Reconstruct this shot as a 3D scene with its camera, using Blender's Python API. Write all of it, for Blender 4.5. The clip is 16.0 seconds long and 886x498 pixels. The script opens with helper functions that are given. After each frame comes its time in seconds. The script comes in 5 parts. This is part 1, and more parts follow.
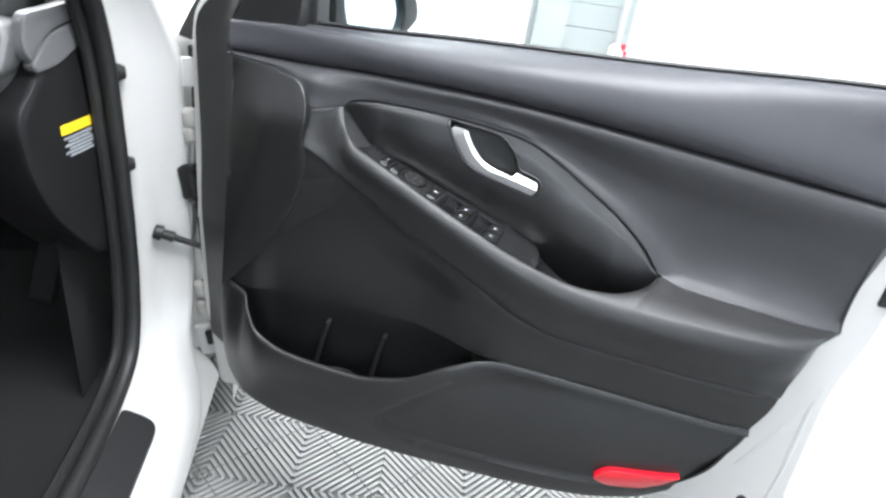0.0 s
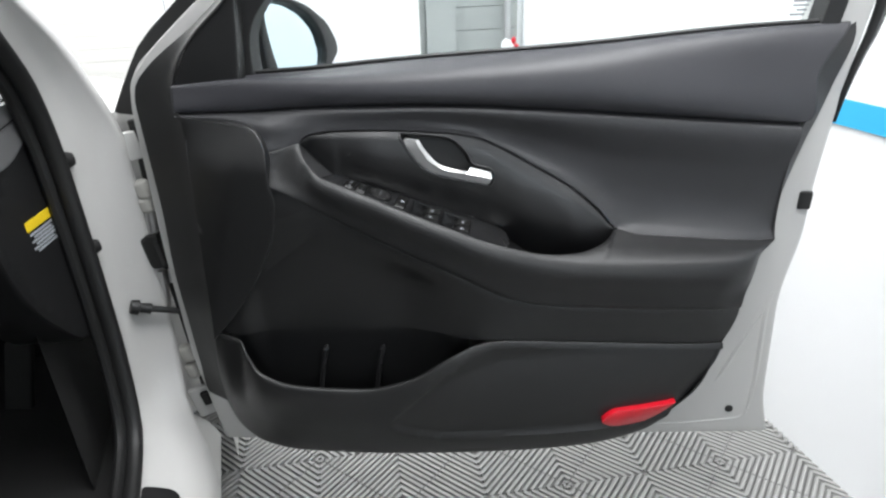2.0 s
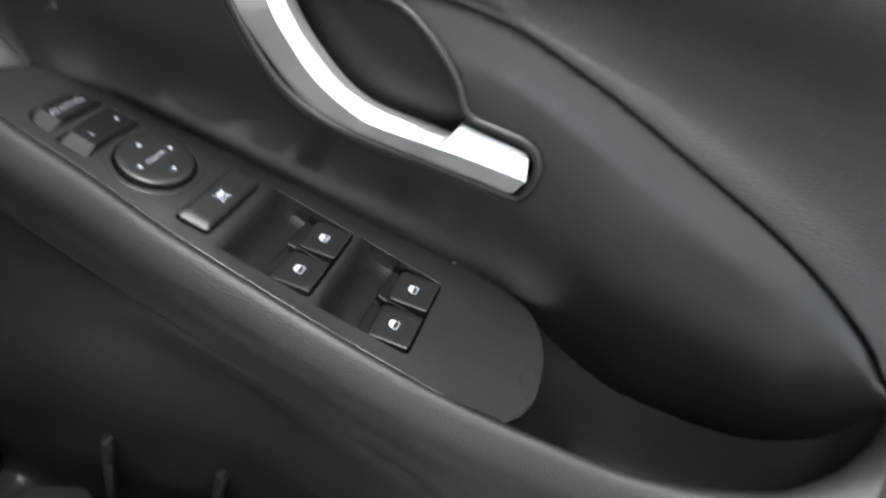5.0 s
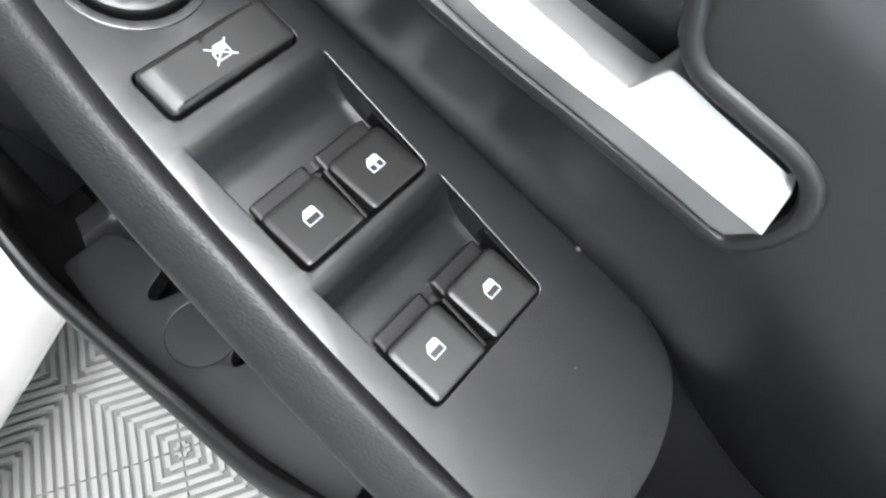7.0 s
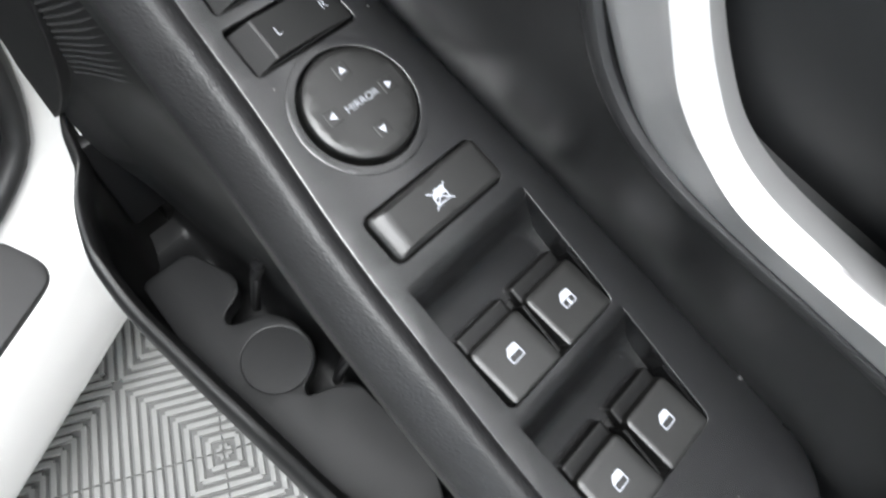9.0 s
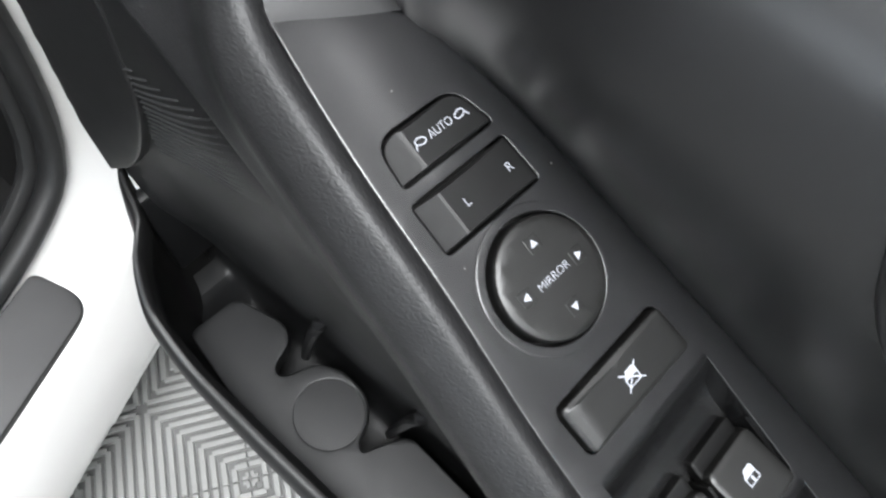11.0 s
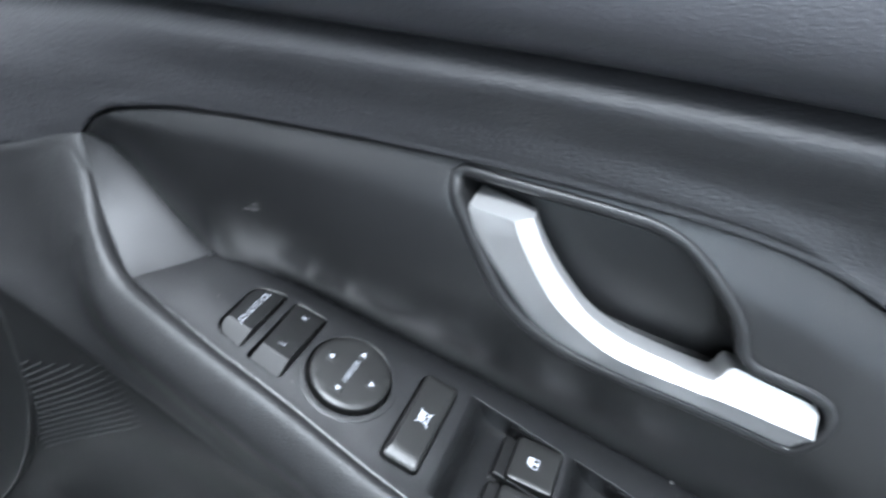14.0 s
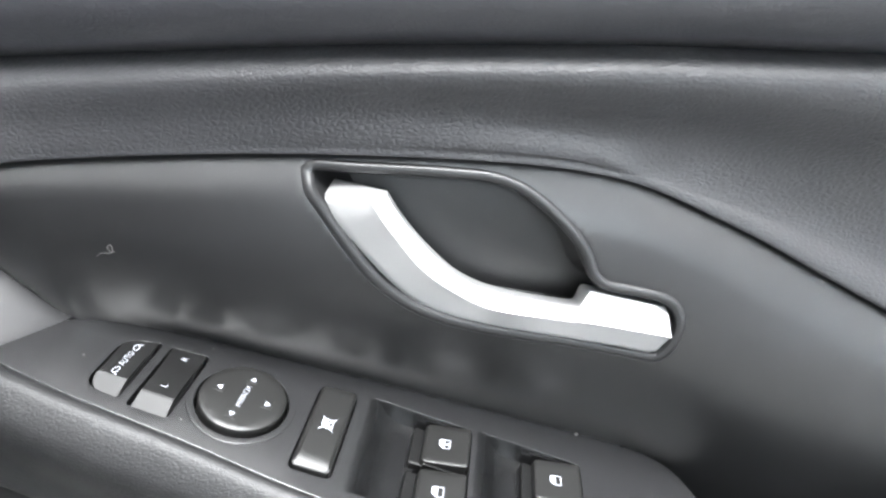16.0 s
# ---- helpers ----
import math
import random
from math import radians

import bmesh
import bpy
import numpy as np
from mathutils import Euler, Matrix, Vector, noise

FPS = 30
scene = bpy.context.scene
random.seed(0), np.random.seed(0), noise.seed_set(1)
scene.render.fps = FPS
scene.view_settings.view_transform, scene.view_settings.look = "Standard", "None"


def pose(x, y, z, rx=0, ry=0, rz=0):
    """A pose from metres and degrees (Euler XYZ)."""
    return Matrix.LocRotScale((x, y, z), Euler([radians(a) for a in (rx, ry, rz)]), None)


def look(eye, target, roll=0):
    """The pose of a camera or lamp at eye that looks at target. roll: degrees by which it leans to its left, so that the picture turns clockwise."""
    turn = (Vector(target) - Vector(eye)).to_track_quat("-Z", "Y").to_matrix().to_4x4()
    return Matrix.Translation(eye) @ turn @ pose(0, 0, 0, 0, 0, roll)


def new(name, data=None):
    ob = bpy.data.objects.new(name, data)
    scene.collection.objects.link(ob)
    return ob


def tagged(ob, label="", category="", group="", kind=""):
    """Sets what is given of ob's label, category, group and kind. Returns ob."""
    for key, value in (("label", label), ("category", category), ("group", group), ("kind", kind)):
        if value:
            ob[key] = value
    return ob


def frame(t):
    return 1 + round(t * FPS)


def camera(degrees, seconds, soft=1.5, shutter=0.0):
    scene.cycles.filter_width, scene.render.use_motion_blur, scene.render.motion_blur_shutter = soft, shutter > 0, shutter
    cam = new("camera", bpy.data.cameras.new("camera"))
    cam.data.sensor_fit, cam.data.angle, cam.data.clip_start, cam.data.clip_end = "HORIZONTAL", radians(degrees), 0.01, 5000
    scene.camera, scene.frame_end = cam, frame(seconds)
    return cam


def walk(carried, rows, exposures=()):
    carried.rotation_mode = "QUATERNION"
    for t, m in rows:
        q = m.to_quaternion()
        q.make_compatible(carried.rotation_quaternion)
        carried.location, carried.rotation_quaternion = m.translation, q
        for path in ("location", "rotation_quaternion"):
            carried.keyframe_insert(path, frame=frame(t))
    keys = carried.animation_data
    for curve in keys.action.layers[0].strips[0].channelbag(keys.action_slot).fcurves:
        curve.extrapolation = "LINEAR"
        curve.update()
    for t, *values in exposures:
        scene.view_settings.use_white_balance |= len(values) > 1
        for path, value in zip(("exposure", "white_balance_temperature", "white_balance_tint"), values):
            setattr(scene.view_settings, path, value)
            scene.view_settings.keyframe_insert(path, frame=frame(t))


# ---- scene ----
cam = camera(72.5, 16.0, soft=2.35, shutter=0.5)
PATH = [
    (0, (0.153, -0.768, 1.22), (-0.166, 0.985, 0.311), 8.7),
    (0.5, (0.112, -0.795, 1.22), (-0.067, 0.989, 0.334), 3.7),
    (1, (0.102, -0.829, 1.218), (-0.048, 0.958, 0.333), 0.4),
    (1.5, (0.103, -0.839, 1.222), (-0.022, 0.96, 0.356), -1.3),
    (2, (0.102, -0.845, 1.223), (-0.006, 0.963, 0.377), -2.2),
    (2.5, (0.102, -0.846, 1.224), (0.008, 0.969, 0.39), -2.9),
    (3, (0.103, -0.832, 1.22), (0.018, 0.989, 0.396), -3.3),
    (3.5, (0.12, -0.715, 1.203), (0.042, 1.096, 0.357), -3.5),
    (3.7, (0.139, -0.627, 1.195), (0.061, 1.175, 0.331), -3.5),
    (5.8, (0.127, -0.12, 1.031), (-0.263, 1.0, -0.579), 11.3),
    (6, (0.119, -0.108, 1.036), (-0.309, 0.891, -0.643), 10.1),
    (6.5, (0.112, -0.094, 1.034), (-0.337, 0.773, -0.711), 8.9),
    (7, (0.106, -0.093, 1.036), (-0.343, 0.734, -0.729), 9.3),
    (7.5, (0.093, -0.094, 1.041), (-0.36, 0.708, -0.734), 9.6),
    (8, (0.075, -0.098, 1.046), (-0.372, 0.698, -0.733), 10.5),
    (8.5, (0.06, -0.102, 1.053), (-0.389, 0.692, -0.727), 11.1),
    (9, (0.043, -0.102, 1.059), (-0.402, 0.685, -0.725), 11.6),
    (9.5, (0.023, -0.102, 1.066), (-0.416, 0.687, -0.719), 12.4),
    (10, (0.009, -0.1, 1.064), (-0.427, 0.692, -0.72), 13.0),
    (10.2, (-0.001, -0.097, 1.063), (-0.4, 0.688, -0.732), 14.9),
    (12.3, (-0.039, -0.102, 1.082), (-0.497, 0.684, -0.7), 12.1),
    (12.5, (-0.04, -0.107, 1.089), (-0.503, 0.71, -0.677), 12.8),
    (13, (-0.021, -0.123, 1.1), (-0.613, 0.831, -0.555), 10.2),
    (13.5, (0.019, -0.144, 1.105), (-0.659, 1.087, -0.318), 6.5),
    (14, (0.043, -0.166, 1.108), (-0.423, 1.365, -0.091), 2.9),
    (14.5, (0.047, -0.177, 1.098), (-0.231, 1.506, 0.053), 0.5),
    (15, (0.048, -0.186, 1.086), (-0.142, 1.55, 0.112), -1.0),
    (15.5, (0.053, -0.19, 1.078), (-0.096, 1.57, 0.141), -2.3),
    (16, (0.054, -0.197, 1.081), (-0.054, 1.569, 0.149), -2.8),
]
walk(cam, [(t, look(eye, target, roll)) for t, eye, target, roll in PATH],
     exposures=[(0, 0.68, 6300, 10), (0.5, 0.28, 6400, 10), (1.5, -0.16, 6500, 10), (2.5, -0.32, 6500, 10), (3.1, -0.45, 6500, 10), (3.7, -0.85, 6500, 10), (5.8, 0.8, 6600, 10), (8, 0.52, 6500, 10), (10, 0.22, 6500, 10), (12.5, 0.72, 6500, 10), (13.3, 1.0, 6400, 10), (14, 0.76, 5850, 8), (15, 1.42, 6350, 10), (16, 1.5, 6500, 10)])

# ---- light ----
world = bpy.data.worlds.new("World")
scene.world = world
world.use_nodes = True
world.node_tree.nodes["Background"].inputs[0].default_value = (0.9, 0.95, 1.0, 1)
world.node_tree.nodes["Background"].inputs[1].default_value = 0.3


def area_lamp(name, m, sx, sy, watts, colour=(1, 1, 1)):
    d = bpy.data.lights.new(name, "AREA")
    d.shape, d.size, d.size_y, d.energy, d.color = "RECTANGLE", sx, sy, watts, colour
    ob = new(name, d)
    ob.matrix_world = m
    return ob


FZ = 0.205                                       # the garage floor
CEIL = FZ + 2.9
area_lamp("ceiling_lamp_light", look((0.42, -0.5, CEIL - 0.12), (0.42, -0.5, 0)), 1.05, 1.2, 88, (0.97, 0.985, 1.0))
area_lamp("ceiling_lamp_light", look((-1.75, 1.2, CEIL - 0.12), (-1.75, 1.2, 0)), 2.2, 0.9, 165, (0.97, 0.985, 1.0))
# Unseen fill from behind, added to brighten the door's inner face.
area_lamp("rear_fill_light", look((0.9, -3.3, 1.85), (0.05, 0.0, 1.0)), 2.6, 1.5, 32, (0.82, 0.92, 1.0))

# ---- materials ----


def nodes_of(name):
    m = bpy.data.materials.new(name)
    m.use_nodes = True
    nt = m.node_tree
    return m, nt, nt.nodes["Principled BSDF"]


def coords(nt, scale, stretch=(1, 1, 1)):
    tc = nt.nodes.new("ShaderNodeTexCoord")
    mp = nt.nodes.new("ShaderNodeMapping")
    mp.inputs["Scale"].default_value = [scale * s for s in stretch]
    nt.links.new(tc.outputs["Object"], mp.inputs["Vector"])
    return mp.outputs[0]


def noise_tex(nt, scale, detail=3.0, stretch=(1, 1, 1)):
    n = nt.nodes.new("ShaderNodeTexNoise")
    n.inputs["Scale"].default_value = 1.0
    n.inputs["Detail"].default_value = detail
    nt.links.new(coords(nt, scale, stretch), n.inputs["Vector"])
    return n.outputs["Fac"]


def ramp(nt, fac, a, b, lo=0.35, hi=0.65):
    r = nt.nodes.new("ShaderNodeMapRange")
    r.inputs["From Min"].default_value, r.inputs["From Max"].default_value = lo, hi
    r.inputs["To Min"].default_value, r.inputs["To Max"].default_value = a, b
    nt.links.new(fac, r.inputs["Value"])
    return r.outputs[0]


def mix_colour(nt, fac, a, b):
    x = nt.nodes.new("ShaderNodeMix")
    x.data_type = "RGBA"
    x.inputs[6].default_value, x.inputs[7].default_value = (*a, 1), (*b, 1)
    nt.links.new(fac, x.inputs[0])
    return x.outputs[2]


def bump(nt, bs, height, strength, distance):
    b = nt.nodes.new("ShaderNodeBump")
    b.inputs["Strength"].default_value, b.inputs["Distance"].default_value = strength, distance
    nt.links.new(height, b.inputs["Height"])
    nt.links.new(b.outputs[0], bs.inputs["Normal"])
    return b


def plastic(name, colour, rough, grain=1600, depth=0.00012, vary=0.12, strength=0.5, spec=0.5):
    """Moulded plastic: fine spark-eroded grain and faint uneven sheen."""
    m, nt, bs = nodes_of(name)
    dark = tuple(c * (1 - vary) for c in colour)
    light = tuple(c * (1 + vary) for c in colour)
    nt.links.new(mix_colour(nt, noise_tex(nt, 9, 4), dark, light), bs.inputs["Base Color"])
    nt.links.new(ramp(nt, noise_tex(nt, 18, 3), rough - (0.03 if strength else 0.006), rough + (0.03 if strength else 0.006), 0.2, 0.8), bs.inputs["Roughness"])
    bs.inputs["Specular IOR Level"].default_value = spec
    if strength:
        bump(nt, bs, noise_tex(nt, grain, 2), strength, depth)
    return m


def leather(name, colour, rough, cells=330, depth=0.0005, strength=0.6, spec=0.5):
    """Embossed soft trim: irregular leather cells with finer wrinkles."""
    m, nt, bs = nodes_of(name)
    nt.links.new(mix_colour(nt, noise_tex(nt, 7, 4), tuple(c * 0.88 for c in colour), tuple(c * 1.12 for c in colour)), bs.inputs["Base Color"])
    nt.links.new(ramp(nt, noise_tex(nt, 25, 3), rough - 0.03, rough + 0.03, 0.2, 0.8), bs.inputs["Roughness"])
    bs.inputs["Specular IOR Level"].default_value = spec
    v = nt.nodes.new("ShaderNodeTexVoronoi")
    v.feature = "DISTANCE_TO_EDGE"
    v.inputs["Scale"].default_value = 1.0
    warp = nt.nodes.new("ShaderNodeTexNoise")
    warp.inputs["Scale"].default_value = 1.0
    vec = coords(nt, cells, (0.75, 1, 1.2))
    nt.links.new(vec, warp.inputs["Vector"])
    add = nt.nodes.new("ShaderNodeVectorMath")
    add.operation = "ADD"
    nt.links.new(vec, add.inputs[0])
    nt.links.new(warp.outputs["Color"], add.inputs[1])
    nt.links.new(add.outputs[0], v.inputs["Vector"])
    soft = ramp(nt, v.outputs["Distance"], 0.0, 1.0, 0.0, 0.32)
    fine = noise_tex(nt, cells * 2.2, 2)
    mx = nt.nodes.new("ShaderNodeMath")
    mx.operation = "MULTIPLY_ADD"
    nt.links.new(fine, mx.inputs[0])
    mx.inputs[1].default_value = 0.18
    nt.links.new(soft, mx.inputs[2])
    bump(nt, bs, mx.outputs[0], strength, depth)
    return m


def painted(name, colour, rough=0.3, coat=0.4, vary=0.03):
    m, nt, bs = nodes_of(name)
    nt.links.new(mix_colour(nt, noise_tex(nt, 5, 4), tuple(c * (1 - vary) for c in colour), colour), bs.inputs["Base Color"])
    bs.inputs["Roughness"].default_value = rough
    bs.inputs["Coat Weight"].default_value = coat
    bump(nt, bs, noise_tex(nt, 90, 3), 0.05, 0.001)
    return m


def metal(name, colour, rough):
    m, nt, bs = nodes_of(name)
    bs.inputs["Base Color"].default_value = (*colour, 1)
    bs.inputs["Metallic"].default_value = 1
    nt.links.new(ramp(nt, noise_tex(nt, 25, 3), rough - 0.02, rough + 0.02, 0.1, 0.9), bs.inputs["Roughness"])
    return m


def silver(name):
    """Satin silver lacquer over plastic."""
    m, nt, bs = nodes_of(name)
    bs.inputs["Base Color"].default_value = (0.58, 0.58, 0.578, 1)
    bs.inputs["Metallic"].default_value = 0.62
    bs.inputs["Roughness"].default_value = 0.35
    bump(nt, bs, noise_tex(nt, 3000, 2), 0.08, 0.00005)
    return m


def glow_mark(name, colour):
    m, nt, bs = nodes_of(name)
    bs.inputs["Base Color"].default_value = (*colour, 1)
    bs.inputs["Roughness"].default_value = 0.5
    return m


M_UPPER = leather("upper_trim_grain", (0.038, 0.038, 0.043), 0.46, cells=520, depth=0.00014, strength=0.5)
M_PAD = leather("pad_grain", (0.028, 0.028, 0.0302), 0.46, cells=500, depth=0.0002, strength=0.6)
M_ARM = leather("armrest_grain", (0.0175, 0.0175, 0.018), 0.46, cells=680, depth=0.00012, strength=0.5, spec=0.42)
M_LOWER = plastic("lower_trim_plastic", (0.0092, 0.0092, 0.0094), 0.47, grain=1100, depth=0.0002, spec=0.55)
M_INSERT = plastic("satin_black_insert", (0.010, 0.010, 0.0105), 0.36, grain=2600, vary=0.04, strength=0.0, spec=0.75)
M_PANEL = plastic("satin_grey_switch_panel", (0.015, 0.015, 0.0156), 0.27, grain=2600, strength=0.0, spec=0.9)
M_BUTTON = plastic("matt_black_button", (0.0095, 0.0095, 0.009), 0.38, grain=2200, depth=0.00005, spec=0.6)
M_KEY = plastic("deep_black_key", (0.0045, 0.0045, 0.0045), 0.42, grain=2200, depth=0.00005, spec=0.32)
# Darker than the panel: the wells' shade is put into the colour.
M_PIT = plastic("shaded_switch_well", (0.0065, 0.0065, 0.0068), 0.26, strength=0.0, spec=0.8)
# Blacker than the insert: shade deep in the cup goes into the colour.
M_CUP = plastic("shaded_cup_black", (0.004, 0.004, 0.0043), 0.5, grain=2600, strength=0.0, spec=0.25)
M_POCKET = plastic("black_pocket_plastic", (0.0085, 0.0088, 0.0092), 0.45, grain=1100, depth=0.0002)
M_PIP = plastic("lit_perforation_lip", (0.018, 0.018, 0.018), 0.42, strength=0.0)
M_GAP_SHADE = plastic("gap_shade_black", (0.003, 0.003, 0.003), 0.8)
M_LINT = glow_mark("pale_lint", (0.20, 0.195, 0.19))
M_EDGE = plastic("satin_edge", (0.017, 0.017, 0.0178), 0.38, grain=2600, strength=0.0, spec=0.55)
M_GAP = plastic("black_gap", (0.006, 0.006, 0.006), 0.6)
M_CHROME = silver("satin_silver")
M_RECESS = plastic("gloss_black_recess", (0.009, 0.009, 0.0095), 0.5, strength=0.0)
M_WHITE = painted("white_car_paint", (0.52, 0.515, 0.50))
M_RUBBER = plastic("black_rubber", (0.009, 0.009, 0.009), 0.55, grain=500)
M_DASH = plastic("dark_dash_plastic", (0.009, 0.009, 0.0095), 0.46, grain=900, depth=0.0002)
M_VENT = plastic("grey_vent_and_dash_sheen", (0.13, 0.13, 0.132), 0.42, grain=2600, strength=0.0, spec=0.8)
M_CARPET = plastic("black_carpet", (0.004, 0.0038, 0.0036), 0.95, grain=700, depth=0.002, strength=1.0)
M_MARK = glow_mark("white_print", (0.46, 0.48, 0.53))
M_RED = painted("red_reflector_plastic", (0.62, 0.008, 0.022), 0.28, 0.5)
M_STEEL = metal("zinc_steel", (0.55, 0.55, 0.55), 0.4)
M_YELLOW = painted("yellow_label", (0.85, 0.60, 0.02), 0.5, 0)
M_LABEL = painted("grey_label", (0.30, 0.32, 0.34), 0.5, 0)
M_WALL = painted("white_wall_paint", (0.86, 0.87, 0.88), 0.55, 0.0)
M_BLUE = painted("sky_blue_stripe", (0.03, 0.42, 0.75), 0.5, 0.0)
M_TILE = plastic("grey_pvc_tile", (0.30, 0.30, 0.29), 0.45, grain=400, depth=0.0003)
M_TILE_BASE = plastic("dark_tile_base", (0.17, 0.17, 0.167), 0.7)
M_SHUTTER = painted("grey_shutter", (0.36, 0.38, 0.37), 0.5, 0.0)
M_CREAM = painted("cream_cladding", (0.78, 0.77, 0.73), 0.6, 0.0)
M_PRIMER = painted("dull_cream_paint", (0.42, 0.41, 0.38), 0.5, 0.0)
# The blue-grey tint stands in for a shaded wall in the reflection.
M_MIRROR = metal("mirror_glass", (0.60, 0.71, 0.76), 0.02)


def pane_material():
    m, nt, bs = nodes_of("window_glass")
    bs.inputs["Base Color"].default_value = (0.86, 0.95, 0.96, 1)
    bs.inputs["Roughness"].default_value = 0.0
    bs.inputs["Transmission Weight"].default_value = 1
    bs.inputs["IOR"].default_value = 1.03
    return m


M_GLASS = pane_material()

# ---- mesh helpers ----


def part(name, bm, material, parent=None, label="", smooth=True, angle=35):
    """Links a bmesh as one mesh object under a thing or a part."""
    me = bpy.data.meshes.new(name)
    bm.to_mesh(me)
    bm.free()
    me.materials.append(material)
    if smooth:
        me.shade_smooth()
        me.set_sharp_from_angle(angle=radians(angle))
    ob = new(name, me)
    if smooth and len(me.polygons) > 12:
        md = ob.modifiers.new("even_shading", "WEIGHTED_NORMAL")
        md.mode, md.weight, md.keep_sharp = "FACE_AREA", 80, True
    if parent is not None:
        ob.parent = parent
    if label:
        tagged(ob, label)
    return ob


def thing(name, label, category, group="", kind="", at=(0, 0, 0)):
    ob = new(name)
    ob.location = at
    return tagged(ob, label, category, group, kind)


def curve(knots):
    """Smooth monotone-limited curve through knots (x, ...); returns f(x) -> row."""
    k = np.array(knots, float)
    x, v = k[:, 0], k[:, 1:]
    h = np.diff(x)
    d = np.diff(v, axis=0) / h[:, None]
    s = np.zeros_like(v)
    s[0], s[-1] = d[0], d[-1]
    for i in range(1, len(x) - 1):
        for c in range(v.shape[1]):
            if d[i - 1, c] * d[i, c] > 0:
                w1, w2 = 2 * h[i] + h[i - 1], h[i] + 2 * h[i - 1]
                s[i, c] = (w1 + w2) / (w1 / d[i - 1, c] + w2 / d[i, c])

    def f(t):
        t = min(max(t, x[0]), x[-1])
        i = min(max(int(np.searchsorted(x, t)) - 1, 0), len(h) - 1)
        u = (t - x[i]) / h[i]
        return ((2 * u ** 3 - 3 * u * u + 1) * v[i] + (u ** 3 - 2 * u * u + u) * h[i] * s[i]
                + (3 * u * u - 2 * u ** 3) * v[i + 1] + (u ** 3 - u * u) * h[i] * s[i + 1])
    return f


def along(knots, n, x0=None, x1=None):
    """n points of the line through knots (x, y, z), at even steps in x."""
    f = curve(knots)
    a = knots[0][0] if x0 is None else x0
    b = knots[-1][0] if x1 is None else x1
    return np.array([(x, *f(x)) for x in np.linspace(a, b, n)])


def arc_line(points, n):
    """n points at even lengths along a smooth line through any points."""
    p = np.array(points, float)
    d = np.r_[0, np.cumsum(np.linalg.norm(np.diff(p, axis=0), axis=1))]
    f = curve(np.c_[d, p])
    return np.array([f(t) for t in np.linspace(0, d[-1], n)])


def grid_mesh(rows, flip=False):
    bm = bmesh.new()
    vs = [[bm.verts.new(p) for p in row] for row in rows]
    for a, b in zip(vs, vs[1:]):
        for i in range(len(a) - 1):
            q = (a[i], b[i], b[i + 1], a[i + 1])
            if len(set(q)) == 4:
                bm.faces.new(q[::-1] if flip else q)
    bmesh.ops.remove_doubles(bm, verts=bm.verts, dist=1e-6)
    return bm


def skin(lines, steps):
    """Rows of a smooth surface through lines of equal length; steps between lines, one number or one per gap."""
    L = np.array(lines, float)
    k = len(L)
    steps = [steps] * (k - 1) if isinstance(steps, int) else steps
    rows = []
    for i in range(k - 1):
        p0, p1, p2, p3 = L[max(i - 1, 0)], L[i], L[i + 1], L[min(i + 2, k - 1)]
        d1 = np.linalg.norm(p2 - p1, axis=1)[:, None] + 1e-9
        da = np.linalg.norm(p1 - p0, axis=1)[:, None] + 1e-9
        db = np.linalg.norm(p3 - p2, axis=1)[:, None] + 1e-9
        m1 = (p2 - p1) if i == 0 else ((p1 - p0) / da * d1 + (p2 - p1)) * 0.5
        m2 = (p2 - p1) if i == k - 2 else ((p3 - p2) / db * d1 + (p2 - p1)) * 0.5
        for j in range(steps[i]):
            u = j / steps[i]
            rows.append((2 * u ** 3 - 3 * u * u + 1) * p1 + (u ** 3 - 2 * u * u + u) * m1
                        + (3 * u * u - 2 * u ** 3) * p2 + (u ** 3 - u * u) * m2)
    rows.append(L[-1])
    return rows


def thicken(ob, t):
    md = ob.modifiers.new("thickness", "SOLIDIFY")
    md.thickness, md.offset = t, -1
    return ob


def box(bm, c, s, m=None):
    r = bmesh.ops.create_cube(bm, size=1, matrix=Matrix.Translation(c) @ Matrix.Diagonal((*s, 1)))
    if m is not None:
        bmesh.ops.transform(bm, matrix=m, verts=r["verts"])
    return r["verts"]


def bevelled_box(c, s, r=0.002, seg=2):
    bm = bmesh.new()
    box(bm, c, s)
    bmesh.ops.bevel(bm, geom=bm.edges[:], offset=r, segments=seg, affect="EDGES", profile=0.5)
    return bm


def tube(points, radius, sides=10, cap=True, squash=1.0):
    p = [Vector(q) for q in points]
    rows = []
    up = Vector((0.13, 0.21, 0.97))
    for i, q in enumerate(p):
        t = (p[min(i + 1, len(p) - 1)] - p[max(i - 1, 0)]).normalized()
        a = t.cross(up).normalized()
        b = a.cross(t).normalized()
        r = radius[i] if isinstance(radius, (list, tuple)) else radius
        rows.append([q + a * (r * math.cos(f)) + b * (r * squash * math.sin(f)) for f in np.linspace(0, 2 * math.pi, sides + 1)])
    bm = grid_mesh(rows)
    if cap:
        bmesh.ops.holes_fill(bm, edges=bm.edges[:])
    bmesh.ops.recalc_face_normals(bm, faces=bm.faces[:])
    return bm


